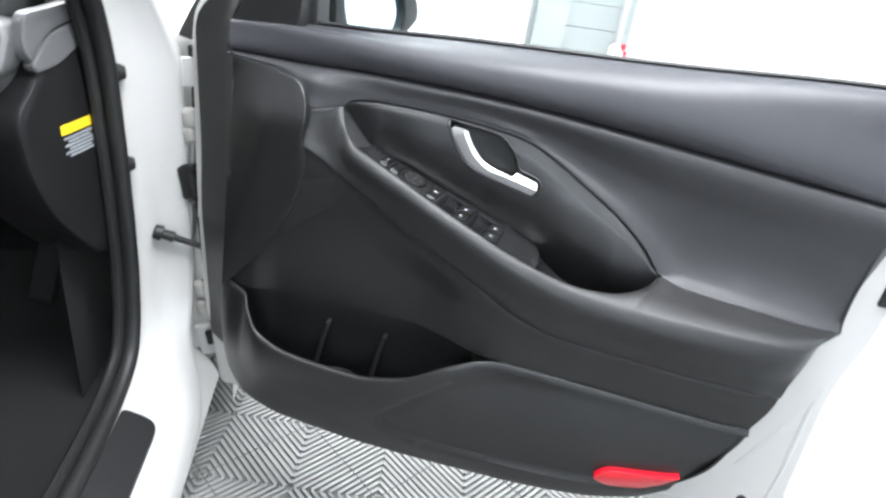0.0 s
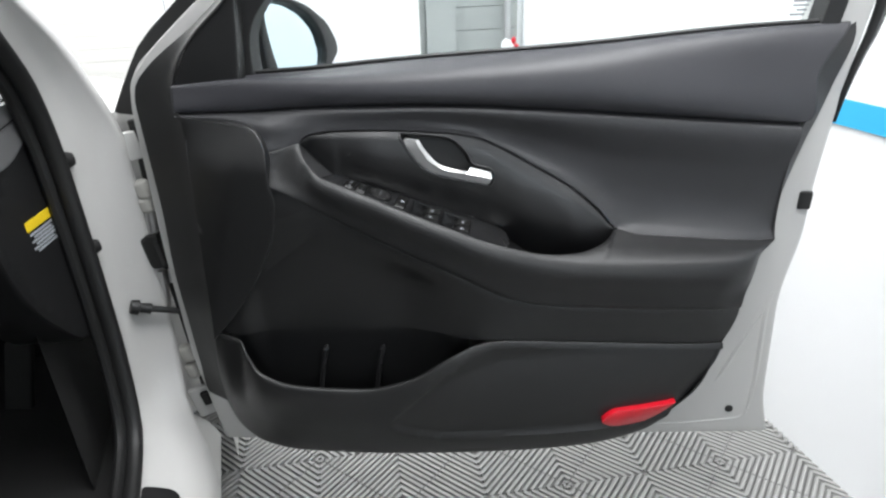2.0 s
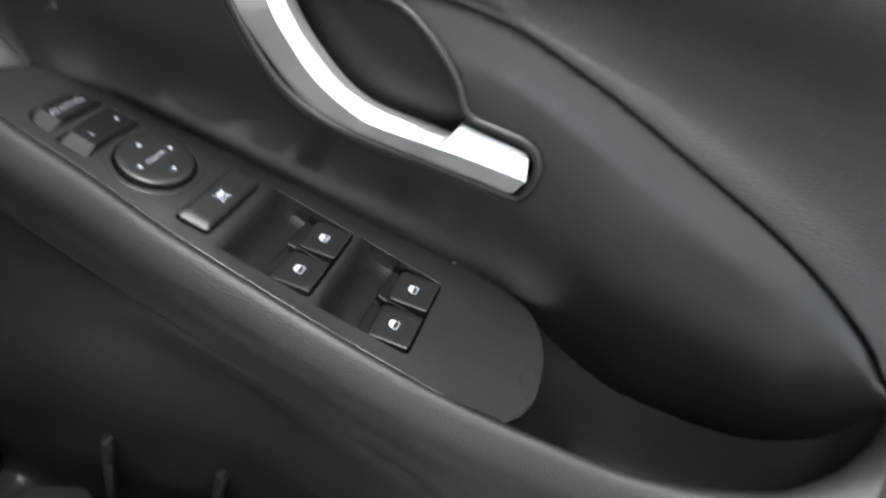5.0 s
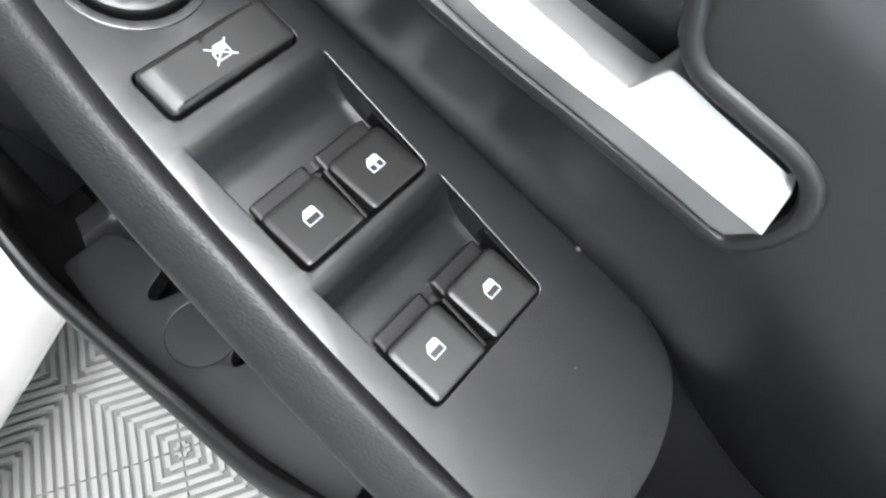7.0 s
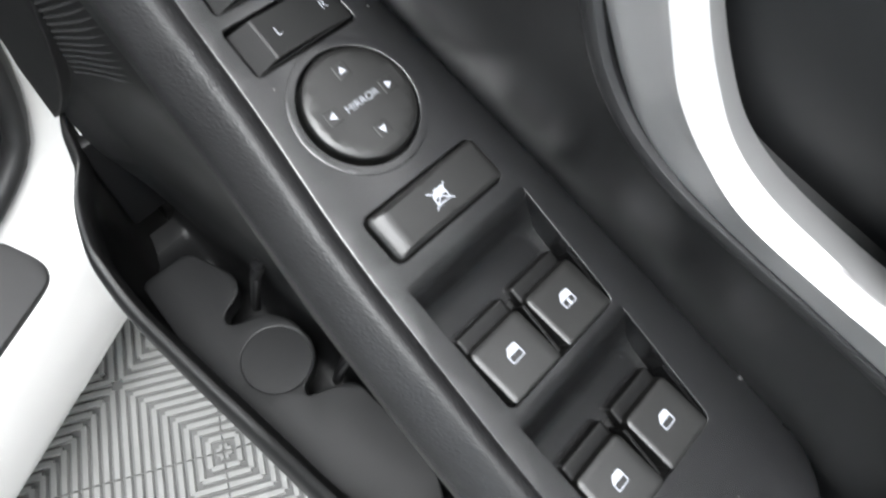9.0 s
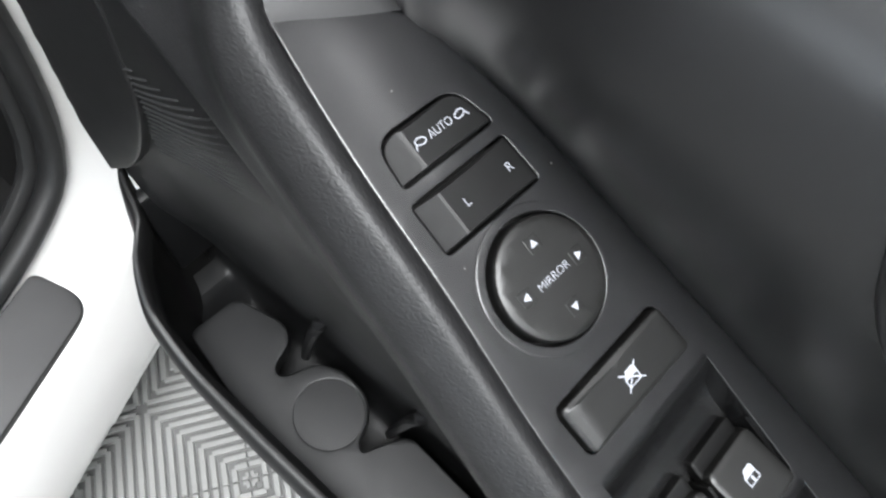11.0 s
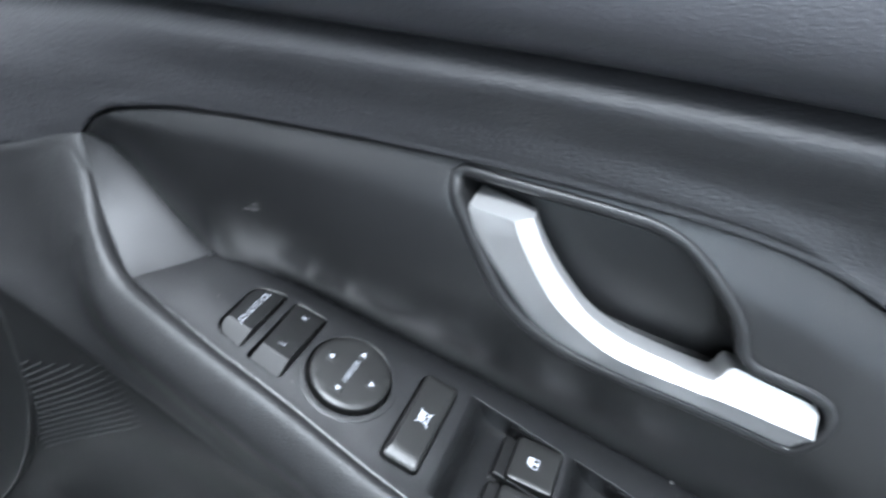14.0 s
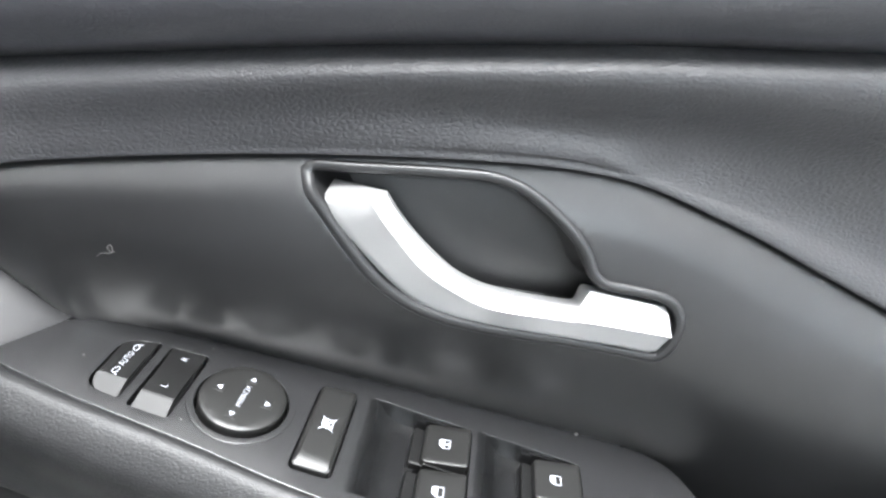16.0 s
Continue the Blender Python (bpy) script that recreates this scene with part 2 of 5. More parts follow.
def rounded(poly, r, seg=5):
    """A closed polygon with rounded corners; r one number or one per corner."""
    out = []
    n = len(poly)
    for i in range(n):
        p, a, b = (np.array(poly[j % n], float) for j in (i, i - 1, i + 1))
        ri = r[i] if isinstance(r, (list, tuple)) else r
        da, db = a - p, b - p
        la, lb = np.linalg.norm(da), np.linalg.norm(db)
        c = min(ri, la * 0.49, lb * 0.49)
        if c < 1e-6:
            out.append(tuple(p))
            continue
        pa, pb = p + da / la * c, p + db / lb * c
        for u in np.linspace(0, 1, seg + 1):
            out.append(tuple((1 - u) ** 2 * pa + 2 * u * (1 - u) * p + u * u * pb))
    return out


def offset_loop(loop, d):
    """Moves a closed counter-clockwise loop outwards by d."""
    p = np.array(loop, float)
    area = sum(p[i - 1][0] * p[i][1] - p[i][0] * p[i - 1][1] for i in range(len(p)))
    s = 1 if area > 0 else -1
    out = []
    for i in range(len(p)):
        a, b = p[i] - p[i - 1], p[(i + 1) % len(p)] - p[i]
        t = a / (np.linalg.norm(a) + 1e-12) + b / (np.linalg.norm(b) + 1e-12)
        t /= np.linalg.norm(t) + 1e-12
        out.append(tuple(p[i] + s * d * np.array((t[1], -t[0]))))
    return out


def inside(p, loop):
    x, y = p
    hit = False
    for i in range(len(loop)):
        (x1, y1), (x2, y2) = loop[i - 1], loop[i]
        if (y1 > y) != (y2 > y) and x < (x2 - x1) * (y - y1) / (y2 - y1) + x1:
            hit = not hit
    return hit


def flat_fill(loops, step=0.0):
    """Triangles over the first loop less the others, with an inner grid at step. Returns points and faces."""
    from mathutils.geometry import delaunay_2d_cdt
    pts, edges = [], []
    for lp in loops:
        k = len(pts)
        pts += [Vector(q) for q in lp]
        edges += [(k + i, k + (i + 1) % len(lp)) for i in range(len(lp))]
    if step:
        q = np.array(loops[0])
        for gx in np.arange(q[:, 0].min() + step / 2, q[:, 0].max(), step):
            for gy in np.arange(q[:, 1].min() + step / 2, q[:, 1].max(), step):
                if inside((gx, gy), loops[0]) and not any(inside((gx, gy), h) for h in loops[1:]):
                    pts.append(Vector((gx, gy)))
    vs, _, fs, *_ = delaunay_2d_cdt(pts, edges, [], 0, 1e-7)
    keep = []
    for f in fs:
        c = sum((vs[i] for i in f), Vector((0, 0))) / len(f)
        if inside(c, loops[0]) and not any(inside(c, h) for h in loops[1:]):
            keep.append(list(f))
    return vs, keep


def plate(loops, place, top, bottom, bevel=0.0006, step=0.0):
    """A plate with holes: place(u, v, h) gives the world point. Rounded rims all round, walls down to bottom."""
    bm = bmesh.new()
    shrunk = [offset_loop(loops[0], -bevel)] + [offset_loop(h, bevel) for h in loops[1:]]
    vs, fs = flat_fill(shrunk, step)
    vv = [bm.verts.new(place(v[0], v[1], top)) for v in vs]
    for f in fs:
        try:
            bm.faces.new([vv[i] for i in f])
        except ValueError:
            pass
    for lp, sh in zip(loops, shrunk):
        rings = [(sh, top), ([tuple(np.array(a) * 0.7 + np.array(b) * 0.3) for a, b in zip(lp, sh)], top - bevel * 0.3), (lp, top - bevel), (lp, bottom)]
        rv = [[bm.verts.new(place(q[0], q[1], h)) for q in ring] for ring, h in rings]
        n = len(lp)
        for a, b in zip(rv, rv[1:]):
            for i in range(n):
                bm.faces.new((a[i], a[(i + 1) % n], b[(i + 1) % n], b[i]))
    bmesh.ops.remove_doubles(bm, verts=bm.verts, dist=1e-6)
    bmesh.ops.recalc_face_normals(bm, faces=bm.faces[:])
    return bm

# ---- the garage ----
E_OUT, E_REAR = Vector((0.933, 0.360, 0)), Vector((0.360, -0.933, 0))     # the car's side and rear
SIDE = Vector((0.28, -0.96, 0))                                            # along the white side wall
SIDE_N = Vector((0.96, 0.28, 0))


def wall(name, a, b, z0, z1, thick, material, label):
    """An upright wall from a to b (x, y), thick to the right of that line."""
    a, b = Vector((*a, 0)), Vector((*b, 0))
    d = (b - a).normalized()
    nrm = Vector((d.y, -d.x, 0))
    bm = bmesh.new()
    lo = [a, b, b + nrm * thick, a + nrm * thick]
    v0 = [bm.verts.new((p.x, p.y, z0)) for p in lo]
    v1 = [bm.verts.new((p.x, p.y, z1)) for p in lo]
    bm.faces.new(v0[::-1])
    bm.faces.new(v1)
    for i in range(4):
        bm.faces.new((v0[i], v0[(i + 1) % 4], v1[(i + 1) % 4], v1[i]))
    bmesh.ops.recalc_face_normals(bm, faces=bm.faces[:])
    return tagged(part(name, bm, material, None, "", smooth=False), label, "wall", kind="structure")


def floor_at(s, w):
    p = Vector((0.30, 2.05, 0)) + SIDE * s - SIDE_N * w
    return p.x, p.y


bm = bmesh.new()
box(bm, (-0.9, -1.2, FZ - 0.0565), (7.5, 8.5, 0.1))
floor = tagged(part("floor", bm, M_TILE_BASE, None, "", smooth=False), "dark base under grey ribbed plastic garage tiles", "floor", kind="structure")

wall("wall_side", floor_at(-0.1, 0), floor_at(6.4, 0), FZ - 0.1, CEIL, -0.12, M_WALL, "white painted garage wall with a sky blue stripe")
wall("wall_far", floor_at(0, 3.6), floor_at(0, 0.44), FZ - 0.1, CEIL, -0.12, M_CREAM, "off-white clad garage wall behind the car")
wall("wall_rear", floor_at(6.4, 0), floor_at(6.4, 3.6), FZ - 0.1, CEIL, -0.12, M_WALL, "white painted wall behind the car")
wall("wall_other_side", floor_at(6.4, 3.6), floor_at(0, 3.6), FZ - 0.1, CEIL, -0.12, M_WALL, "white painted garage wall on the far side")
bm = bmesh.new()
box(bm, (-0.9, -1.2, CEIL + 0.06), (7.5, 8.5, 0.12))
tagged(part("ceiling", bm, M_WALL, None, "", smooth=False), "plain white garage ceiling", "ceiling", kind="structure")

# the blue stripe lies 3 mm proud of the wall
a, b = floor_at(1.60, 0.003), floor_at(6.3, 0.003)
wall("trim_blue_stripe", a, b, 0.924, 0.972, 0.0025, M_BLUE, "sky blue painted stripe along the white wall")


def far_place(w, z, d=0.0):
    """A point on the far wall, w to the left of the corner, d towards the car."""
    p = Vector((0.30, 2.05, 0)) + SIDE * d - SIDE_N * w
    return (p.x, p.y, z)


ANG_FAR = math.atan2(0.28, 0.96)


def far_box(bm, w, z, d, sw, sz, sd):
    m = Matrix.Translation(far_place(w, z, d)) @ Matrix.Rotation(ANG_FAR, 4, "Z")
    r = bmesh.ops.create_cube(bm, size=1, matrix=m @ Matrix.Diagonal((sw, sd, sz, 1)))
    return r["verts"]


# grey shutter between the far wall and the corner, of flat slats
shutter = thing("grey_shutter", "grey slatted metal shutter in the far wall", "shutter", at=far_place(0.22, FZ))
bm = bmesh.new()
far_box(bm, 0.22, FZ + 1.25, -0.05, 0.44, 2.5, 0.04)
sh = part("backing", bm, M_SHUTTER, shutter, smooth=False)
shutter_inv = Matrix.Translation(far_place(0.22, FZ)).inverted()
sh.matrix_parent_inverse = shutter_inv
for i in range(26):
    bm = bmesh.new()
    far_box(bm, 0.22, FZ + 0.05 + i * 0.095, -0.02, 0.438, 0.0925, 0.02)
    o = part("slat", bm, M_SHUTTER, shutter, smooth=False)
    o.matrix_parent_inverse = shutter_inv
bm = bmesh.new()
far_box(bm, 0.35, FZ + 1.25, 0.0, 0.13, 2.5, 0.03)
o = part("guide_rail", bm, M_SHUTTER, shutter, smooth=False)
o.matrix_parent_inverse = shutter_inv

pole = thing("steel_pole", "thin grey steel pole with a red and white knotted tie", "pole", at=far_place(0.07, FZ, 0.06))
pole_inv = Matrix.Translation(far_place(0.07, FZ, 0.06)).inverted()
o = part("pole", tube([far_place(0.07, FZ, 0.06), far_place(0.07, FZ + 2.4, 0.06)], 0.014, 10), M_STEEL, pole)
o.matrix_parent_inverse = pole_inv
bm = bmesh.new()
for i in range(7):
    q = far_place(0.07 + 0.02 * math.sin(i * 2.1), 0.90 + 0.014 * math.cos(i * 1.7), 0.09)
    bmesh.ops.create_icosphere(bm, subdivisions=1, radius=0.022, matrix=Matrix.Translation(q) @ Matrix.Diagonal((1.0, 0.6, 0.7 + 0.1 * i, 1)))
o = part("knotted_tie", bm, M_WALL, pole, "white knotted cloth tie")
o.matrix_parent_inverse = pole_inv
bm = bmesh.new()
for i in range(3):
    q = far_place(0.055 - 0.012 * i, 0.925 - 0.026 * i, 0.10)
    bmesh.ops.create_icosphere(bm, subdivisions=1, radius=0.012, matrix=Matrix.Translation(q) @ Matrix.Diagonal((1.0, 0.6, 1.4, 1)))
o = part("red_ribbon", bm, M_RED, pole, "red ribbon ends")
o.matrix_parent_inverse = pole_inv

# cladding boards on the far wall
wf = bpy.data.objects["wall_far"]
board = bmesh.new()
far_box(board, 2.55, 0, 0.012, 2.1, 0.0475, 0.018)
bmesh.ops.bevel(board, geom=board.edges[:], offset=0.0014, segments=1, affect="EDGES")
me = bpy.data.meshes.new("board")
board.to_mesh(me)
board.free()
me.materials.append(M_CREAM)
for i in range(59):
    o = new("board", me)
    o.parent = wf
    o.location.z = FZ + 0.03 + i * 0.048

bm = bmesh.new()
far_box(bm, 0.95, FZ + 1.4, 0.016, 1.0, 2.8, 0.03)
tagged(part("trim_white_panel", bm, M_WALL, None, "", smooth=False), "plain white painted panel on the far wall", "panel", kind="structure")
bm = bmesh.new()
far_box(bm, 1.475, FZ + 1.4, 0.025, 0.045, 2.8, 0.05)
tagged(part("trim_white_post", bm, M_WALL, None, "", smooth=False), "narrow white painted post on the far wall", "post", kind="structure")

# ---- the car's body round the door opening ----
HINGE = Vector((-0.395, 0.06, 0))


def W(o, r, z):
    p = HINGE + E_OUT * o + E_REAR * r
    return (p.x, p.y, z)


car = thing("parked_car", "white hatchback body with a black interior and open doorway", "car", at=W(-0.1, 0.3, FZ))
car_inv = Matrix.Translation(W(-0.1, 0.3, FZ)).inverted()


def on_car(name, bm, material, label="", **kw):
    o = part(name, bm, material, car, label, **kw)
    o.matrix_parent_inverse = car_inv
    return o


APERTURE = arc_line([(1.3, 0.480), (0.7, 0.478), (0.4, 0.477), (0.22, 0.481), (0.157, 0.489), (0.087, 0.517), (0.055, 0.577), (0.036, 0.69),
                     (0.033, 0.78), (0.035, 0.9), (0.042, 1.0), (0.068, 1.09), (0.13, 1.16), (0.3, 1.28), (0.7, 1.45), (1.2, 1.53)], 110)


def sweep(section, lo=0, hi=None):
    """Rows along the door opening; a section is (outward, away from the opening)."""
    rows = []
    pts = APERTURE[lo:hi]
    for i in range(len(pts)):
        t = pts[min(i + 1, len(pts) - 1)] - pts[max(i - 1, 0)]
        t /= np.linalg.norm(t)
        deep = 1.0 + 0.75 * min(max((pts[i][1] - 0.50) / 0.08, 0), 1)
        rows.append([W(o, *(pts[i] + np.array((-t[1], t[0])) * (k * deep if k > 0 else k))) for o, k in (section(pts[i][1]) if callable(section) else section)])
    return rows


SILL_SECTION = arc_line([(-0.140, -0.004), (-0.128, 0.002), (-0.114, 0.014), (-0.09, 0.028), (-0.052, 0.044), (-0.030, 0.068), (-0.0205, 0.092), (-0.0165, 0.115), (-0.032, 0.136), (-0.062, 0.160), (-0.10, 0.20)], 44)
PILLAR_SECTION = arc_line([(-0.140, -0.004), (-0.128, 0.002), (-0.114, 0.014), (-0.09, 0.026), (-0.062, 0.032), (-0.050, 0.034), (-0.047, 0.038), (-0.052, 0.05), (-0.075, 0.07), (-0.10, 0.08)], 44)


def frame_section(z):
    """The painted frame: broad along the sill, narrow up the hinge pillar, leaning in above the dash."""
    k = min(max((z - 0.492) / 0.045, 0), 1)
    k = k * k * (3 - 2 * k)
    f = min(max((z - 1.0) / 0.2, 0), 1)
    sec = SILL_SECTION * (1 - k) + PILLAR_SECTION * k
    return np.c_[-0.140 + (sec[:, 0] + 0.140) * (1 - 0.65 * f), sec[:, 1] * (1 - 0.35 * f)]


on_car("door_frame", grid_mesh(sweep(frame_section)), M_WHITE, "white painted sill and hinge pillar")
seal_section = [(-0.128 + 0.013 * math.cos(f), -0.006 + 0.011 * math.sin(f)) for f in np.linspace(0, 2 * math.pi, 13)]
on_car("door_seal", grid_mesh(sweep(seal_section)), M_RUBBER, "black rubber door seal")
lip_section = [(-0.148 + 0.010 * math.cos(f), -0.010 + 0.012 * math.sin(f)) for f in np.linspace(0, 2 * math.pi, 11)]
on_car("inner_seal", grid_mesh(sweep(lip_section)), M_RUBBER)
trim_section = [(-0.154, -0.006), (-0.158, 0.012), (-0.163, 0.04), (-0.168, 0.09)]
on_car("pillar_trim", grid_mesh(sweep(trim_section)), M_DASH)


# the sill's outer flange keeps its straight edge past the hinge pillar's foot
flange = [(-0.10, 0.452), (-0.066, 0.4385), (-0.058, 0.432), (-0.052, 0.428), (-0.034, 0.408), (-0.0225, 0.386), (-0.0165, 0.368), (-0.0158, 0.3655), (-0.0165, 0.363), (-0.022, 0.358), (-0.04, 0.345), (-0.08, 0.31)]
bm = grid_mesh([[W(o, r, z - drop) for o, z in flange] for r, drop in ((-0.050, 0.002), (-0.047, 0.0), (0.0, 0.0), (0.1, 0.0), (0.2, 0.0005), (0.27, 0.003))])
bm.faces.new([bm.verts.new(W(o, -0.050, z - 0.002)) for o, z in flange])
on_car("sill_flange", bm, M_WHITE, "white painted sill flange with a sharp outer edge")

bm = bmesh.new()
bm.faces.new([bm.verts.new(q) for q in (W(-0.075, -0.055, 0.42), W(-0.005, -0.115, 0.42), W(-0.005, -0.115, 1.03), W(-0.075, -0.055, 1.03))])
thicken(on_car("hinge_face", bm, M_WHITE, "white painted inner hinge face", smooth=False), 0.004)

# sill tread plate
loop = rounded([(0.172, -0.118), (0.172, -0.064), (1.2, -0.064), (1.2, -0.118)], [0.01, 0.03, 0.01, 0.01], 8)
on_car("sill_plate", plate([loop], lambda a, b, h: W(b, a, 0.4475 + (-0.064 - b) * 0.5 + h), 0.003, -0.004, 0.001), M_DASH, "black grained sill tread plate")

# check strap, bolt, hinges and clips
STRAP_A, STRAP_B = np.array(W(-0.099, 0.004, 0.717)), np.array(W(-0.019, -0.012, 0.681))
strap_line = [(-0.01, 0.006), (0.0, 0.012), (0.14, 0.0135), (0.16, 0.0085), (0.36, 0.0095), (0.38, 0.006), (0.7, 0.0055), (1.15, 0.006)]
on_car("check_strap", tube([STRAP_A * (1 - q) + STRAP_B * q for q, _ in strap_line], [r for _, r in strap_line], 12), M_RUBBER, "black door check strap with its bolt")
for z in (0.985, 0.845):
    on_car("trim_clip", tube([W(-0.122, 0.032, z), W(-0.112, 0.026, z)], [0.014, 0.009], 12), M_RUBBER)


def hinge_block(name, at, dims, material, label="", turn=0.0, lean=0.0, r=0.005):
    b = bevelled_box((0, 0, 0), dims, r, 3)
    bmesh.ops.transform(b, matrix=Matrix.Translation(at) @ Matrix.Rotation(radians(turn), 4, "Z") @ Matrix.Rotation(radians(lean), 4, "Y"), verts=b.verts)
    return on_car(name, b, material, label)


hinge_block("hinge_plate", (-0.4520, 0.0750, 0.9798), (0.040, 0.012, 0.046), M_WHITE, "white painted upper hinge plate", 25, -8, 0.003)
hinge_block("hinge_knuckle", (-0.4423, 0.0750, 0.9077), (0.026, 0.024, 0.036), M_PRIMER, "off-white upper hinge knuckle", 0, -10, 0.010)
hinge_block("hinge_knuckle", (-0.4424, 0.0750, 0.8818), (0.024, 0.024, 0.030), M_PRIMER, "", 0, -10, 0.009)
on_car("hinge_pin", tube([(-0.4412, 0.0750, 0.8717), (-0.4445, 0.0750, 0.8284)], 0.0095, 14), M_STEEL, "bare steel hinge pin")
hinge_block("wiring_boot", (-0.4446, 0.0700, 0.7988), (0.030, 0.030, 0.060), M_RUBBER, "black rubber wiring boot", 0, -10, 0.008)
hinge_block("boot_collar", (-0.4429, 0.0680, 0.8252), (0.022, 0.024, 0.014), M_RUBBER, "", 0, -10, 0.004)
on_car("check_bracket", tube([(-0.4500, 0.0750, 0.7592), (-0.4529, 0.0750, 0.7186), (-0.4632, 0.0750, 0.6383)], [0.010, 0.009, 0.008], 10), M_STEEL, "bare steel hinge bracket")
for i in range(5):
    q = np.array((-0.4318, 0.0680, 0.7624)) * (1 - i / 4) + np.array((-0.4332, 0.0680, 0.7401)) * (i / 4)
    on_car("bracket_tooth", tube([q, q + np.array((0.006, -0.001, 0.0005))], 0.0024, 6), M_STEEL)
hinge_block("hinge_knuckle", (-0.4394, 0.0750, 0.5853), (0.026, 0.022, 0.036), M_PRIMER, "off-white lower hinge knuckle", 0, -12, 0.009)
hinge_block("hinge_knuckle", (-0.4363, 0.0750, 0.5466), (0.024, 0.022, 0.034), M_PRIMER, "", 0, -12, 0.009)
hinge_block("hinge_plate", (-0.4313, 0.0750, 0.4740), (0.036, 0.012, 0.066), M_WHITE, "white painted lower hinge plate", 20, -12, 0.003)
hinge_block("hinge_plug", (-0.4200, 0.0670, 0.4859), (0.015, 0.010, 0.030), M_RUBBER, "black plastic hinge plug", 20, -12, 0.003)

# dash end, label, vent, footwell


def dash_place(a, z, h):
    """The dash end's plane: it faces the door opening; a runs to the rear."""
    return W(-0.146 - 0.22 * a + 0.975 * h - 0.05 * max(0.0, z - 0.99), 0.975 * a + 0.22 * h, z)


def fascia_place(o, z, h):
    return W(o, 0.150 + h - 0.5 * max(0.0, z - 1.0) - 0.25 * (o + 0.19), z)


dash_loop = rounded([(-0.03, 1.10), (0.06, 1.09), (0.12, 1.035), (0.150, 0.985), (0.182, 0.958), (0.190, 0.93), (0.182, 0.869), (0.153, 0.799), (0.10, 0.735), (0.068, 0.702), (0.035, 0.692), (-0.03, 0.69)], [0.02, 0.03, 0.03, 0.03, 0.02, 0.02, 0.05, 0.05, 0.04, 0.02, 0.02, 0.02], 6)
on_car("dash_end", plate([dash_loop], dash_place, 0.0, -0.10, 0.010, 0.02), M_DASH, "dark plastic dashboard end panel")
on_car("dash_fascia", plate([rounded([(-0.185, 1.13), (-0.75, 1.13), (-0.75, 0.82), (-0.27, 0.82), (-0.195, 0.93)], [0.05, 0.02, 0.02, 0.04, 0.03], 6)], fascia_place, 0.0, -0.3, 0.03, 0.03), M_DASH, "dark dashboard fascia")
vent_outer = rounded([(-0.190, 1.062), (-0.315, 1.062), (-0.315, 0.994), (-0.197, 0.994)], 0.026, 8)
vent = on_car("air_vent", plate([vent_outer, offset_loop(vent_outer, -0.013)], fascia_place, 0.034, -0.01, 0.006), M_VENT, "grey round-cornered air vent surround")
for i in range(4):
    sl = plate([[(-0.214, 1.050 - 0.014 * i), (-0.302, 1.050 - 0.014 * i), (-0.302, 1.045 - 0.014 * i), (-0.214, 1.045 - 0.014 * i)]], fascia_place, 0.016, 0.0, 0.001)
    part("vent_slat", sl, M_DASH, vent).matrix_parent_inverse = car_inv
# Grey patches painted on the dash corner in place of its bright reflection.
corner_low = rounded([(0.152, 1.010), (0.120, 1.037), (0.097, 1.047), (0.040, 1.056), (0.038, 1.034), (0.062, 1.020), (0.100, 1.004), (0.145, 1.000)], [0.006, 0.015, 0.02, 0.003, 0.01, 0.02, 0.02, 0.006], 5)
corner_high = rounded([(0.152, 1.014), (0.121, 1.040), (0.098, 1.0495), (0.038, 1.059), (0.03, 1.082), (0.09, 1.076), (0.150, 1.072), (0.160, 1.03)], [0.004, 0.015, 0.02, 0.003, 0.006, 0.02, 0.015, 0.02], 5)
for loop in (corner_low, corner_high):
    on_car("dash_sheen", plate([loop], dash_place, 0.0035, -0.01, 0.003, 0.006), M_VENT, "grey patch for the reflection on the dashboard corner")
label_loop = rounded([(0.037, 0.924), (0.117, 0.924), (0.117, 0.910), (0.037, 0.910)], 0.002, 2)
on_car("warning_label", plate([label_loop], dash_place, 0.0012, 0.0, 0.0003), M_YELLOW, "yellow warning strip above grey print")
for i in range(6):
    zt = 0.906 - i * 0.0052
    on_car("label_text", plate([[(0.045 + 0.012 * (i % 3 == 1), zt), (0.113 - 0.008 * (i % 2), zt), (0.113 - 0.008 * (i % 2), zt - 0.0032), (0.045 + 0.012 * (i % 3 == 1), zt - 0.0032)]], dash_place, 0.0012, 0.0, 0.0003), M_LABEL, "grey printed line")
bm = bmesh.new()
fl = [W(-0.16, -0.5, 0.42), W(-0.16, 1.6, 0.42), W(-1.5, 1.6, 0.42), W(-1.5, -0.5, 0.42)]
bm.faces.new([bm.verts.new(p) for p in fl])
on_car("cabin_carpet", bm, M_CARPET, "black cabin carpet", smooth=False)
bm = bmesh.new()
bm.faces.new([bm.verts.new(p) for p in (W(-0.24, -0.42, 0.40), W(-1.5, -0.42, 0.40), W(-1.5, -0.36, 1.15), W(-0.24, -0.36, 1.15))])
on_car("bulkhead", bm, M_CARPET, smooth=False)
bm = bmesh.new()
bm.faces.new([bm.verts.new(p) for p in (W(-0.215, -0.45, 0.40), W(-0.215, 0.09, 0.40), W(-0.215, 0.09, 1.0), W(-0.215, -0.45, 1.0))])
on_car("kick_panel", bm, M_CARPET, smooth=False)
pedal = bevelled_box((0, 0, 0), (0.055, 0.012, 0.13), 0.004)
bmesh.ops.transform(pedal, matrix=Matrix.Translation(W(-0.36, -0.16, 0.53)) @ Matrix.Rotation(radians(-25), 4, "X"), verts=pedal.verts)
on_car("pedal", pedal, M_RUBBER, "dark accelerator pedal")

# Unseen roof, cabin walls and rear side, added to keep light out.
bm = bmesh.new()
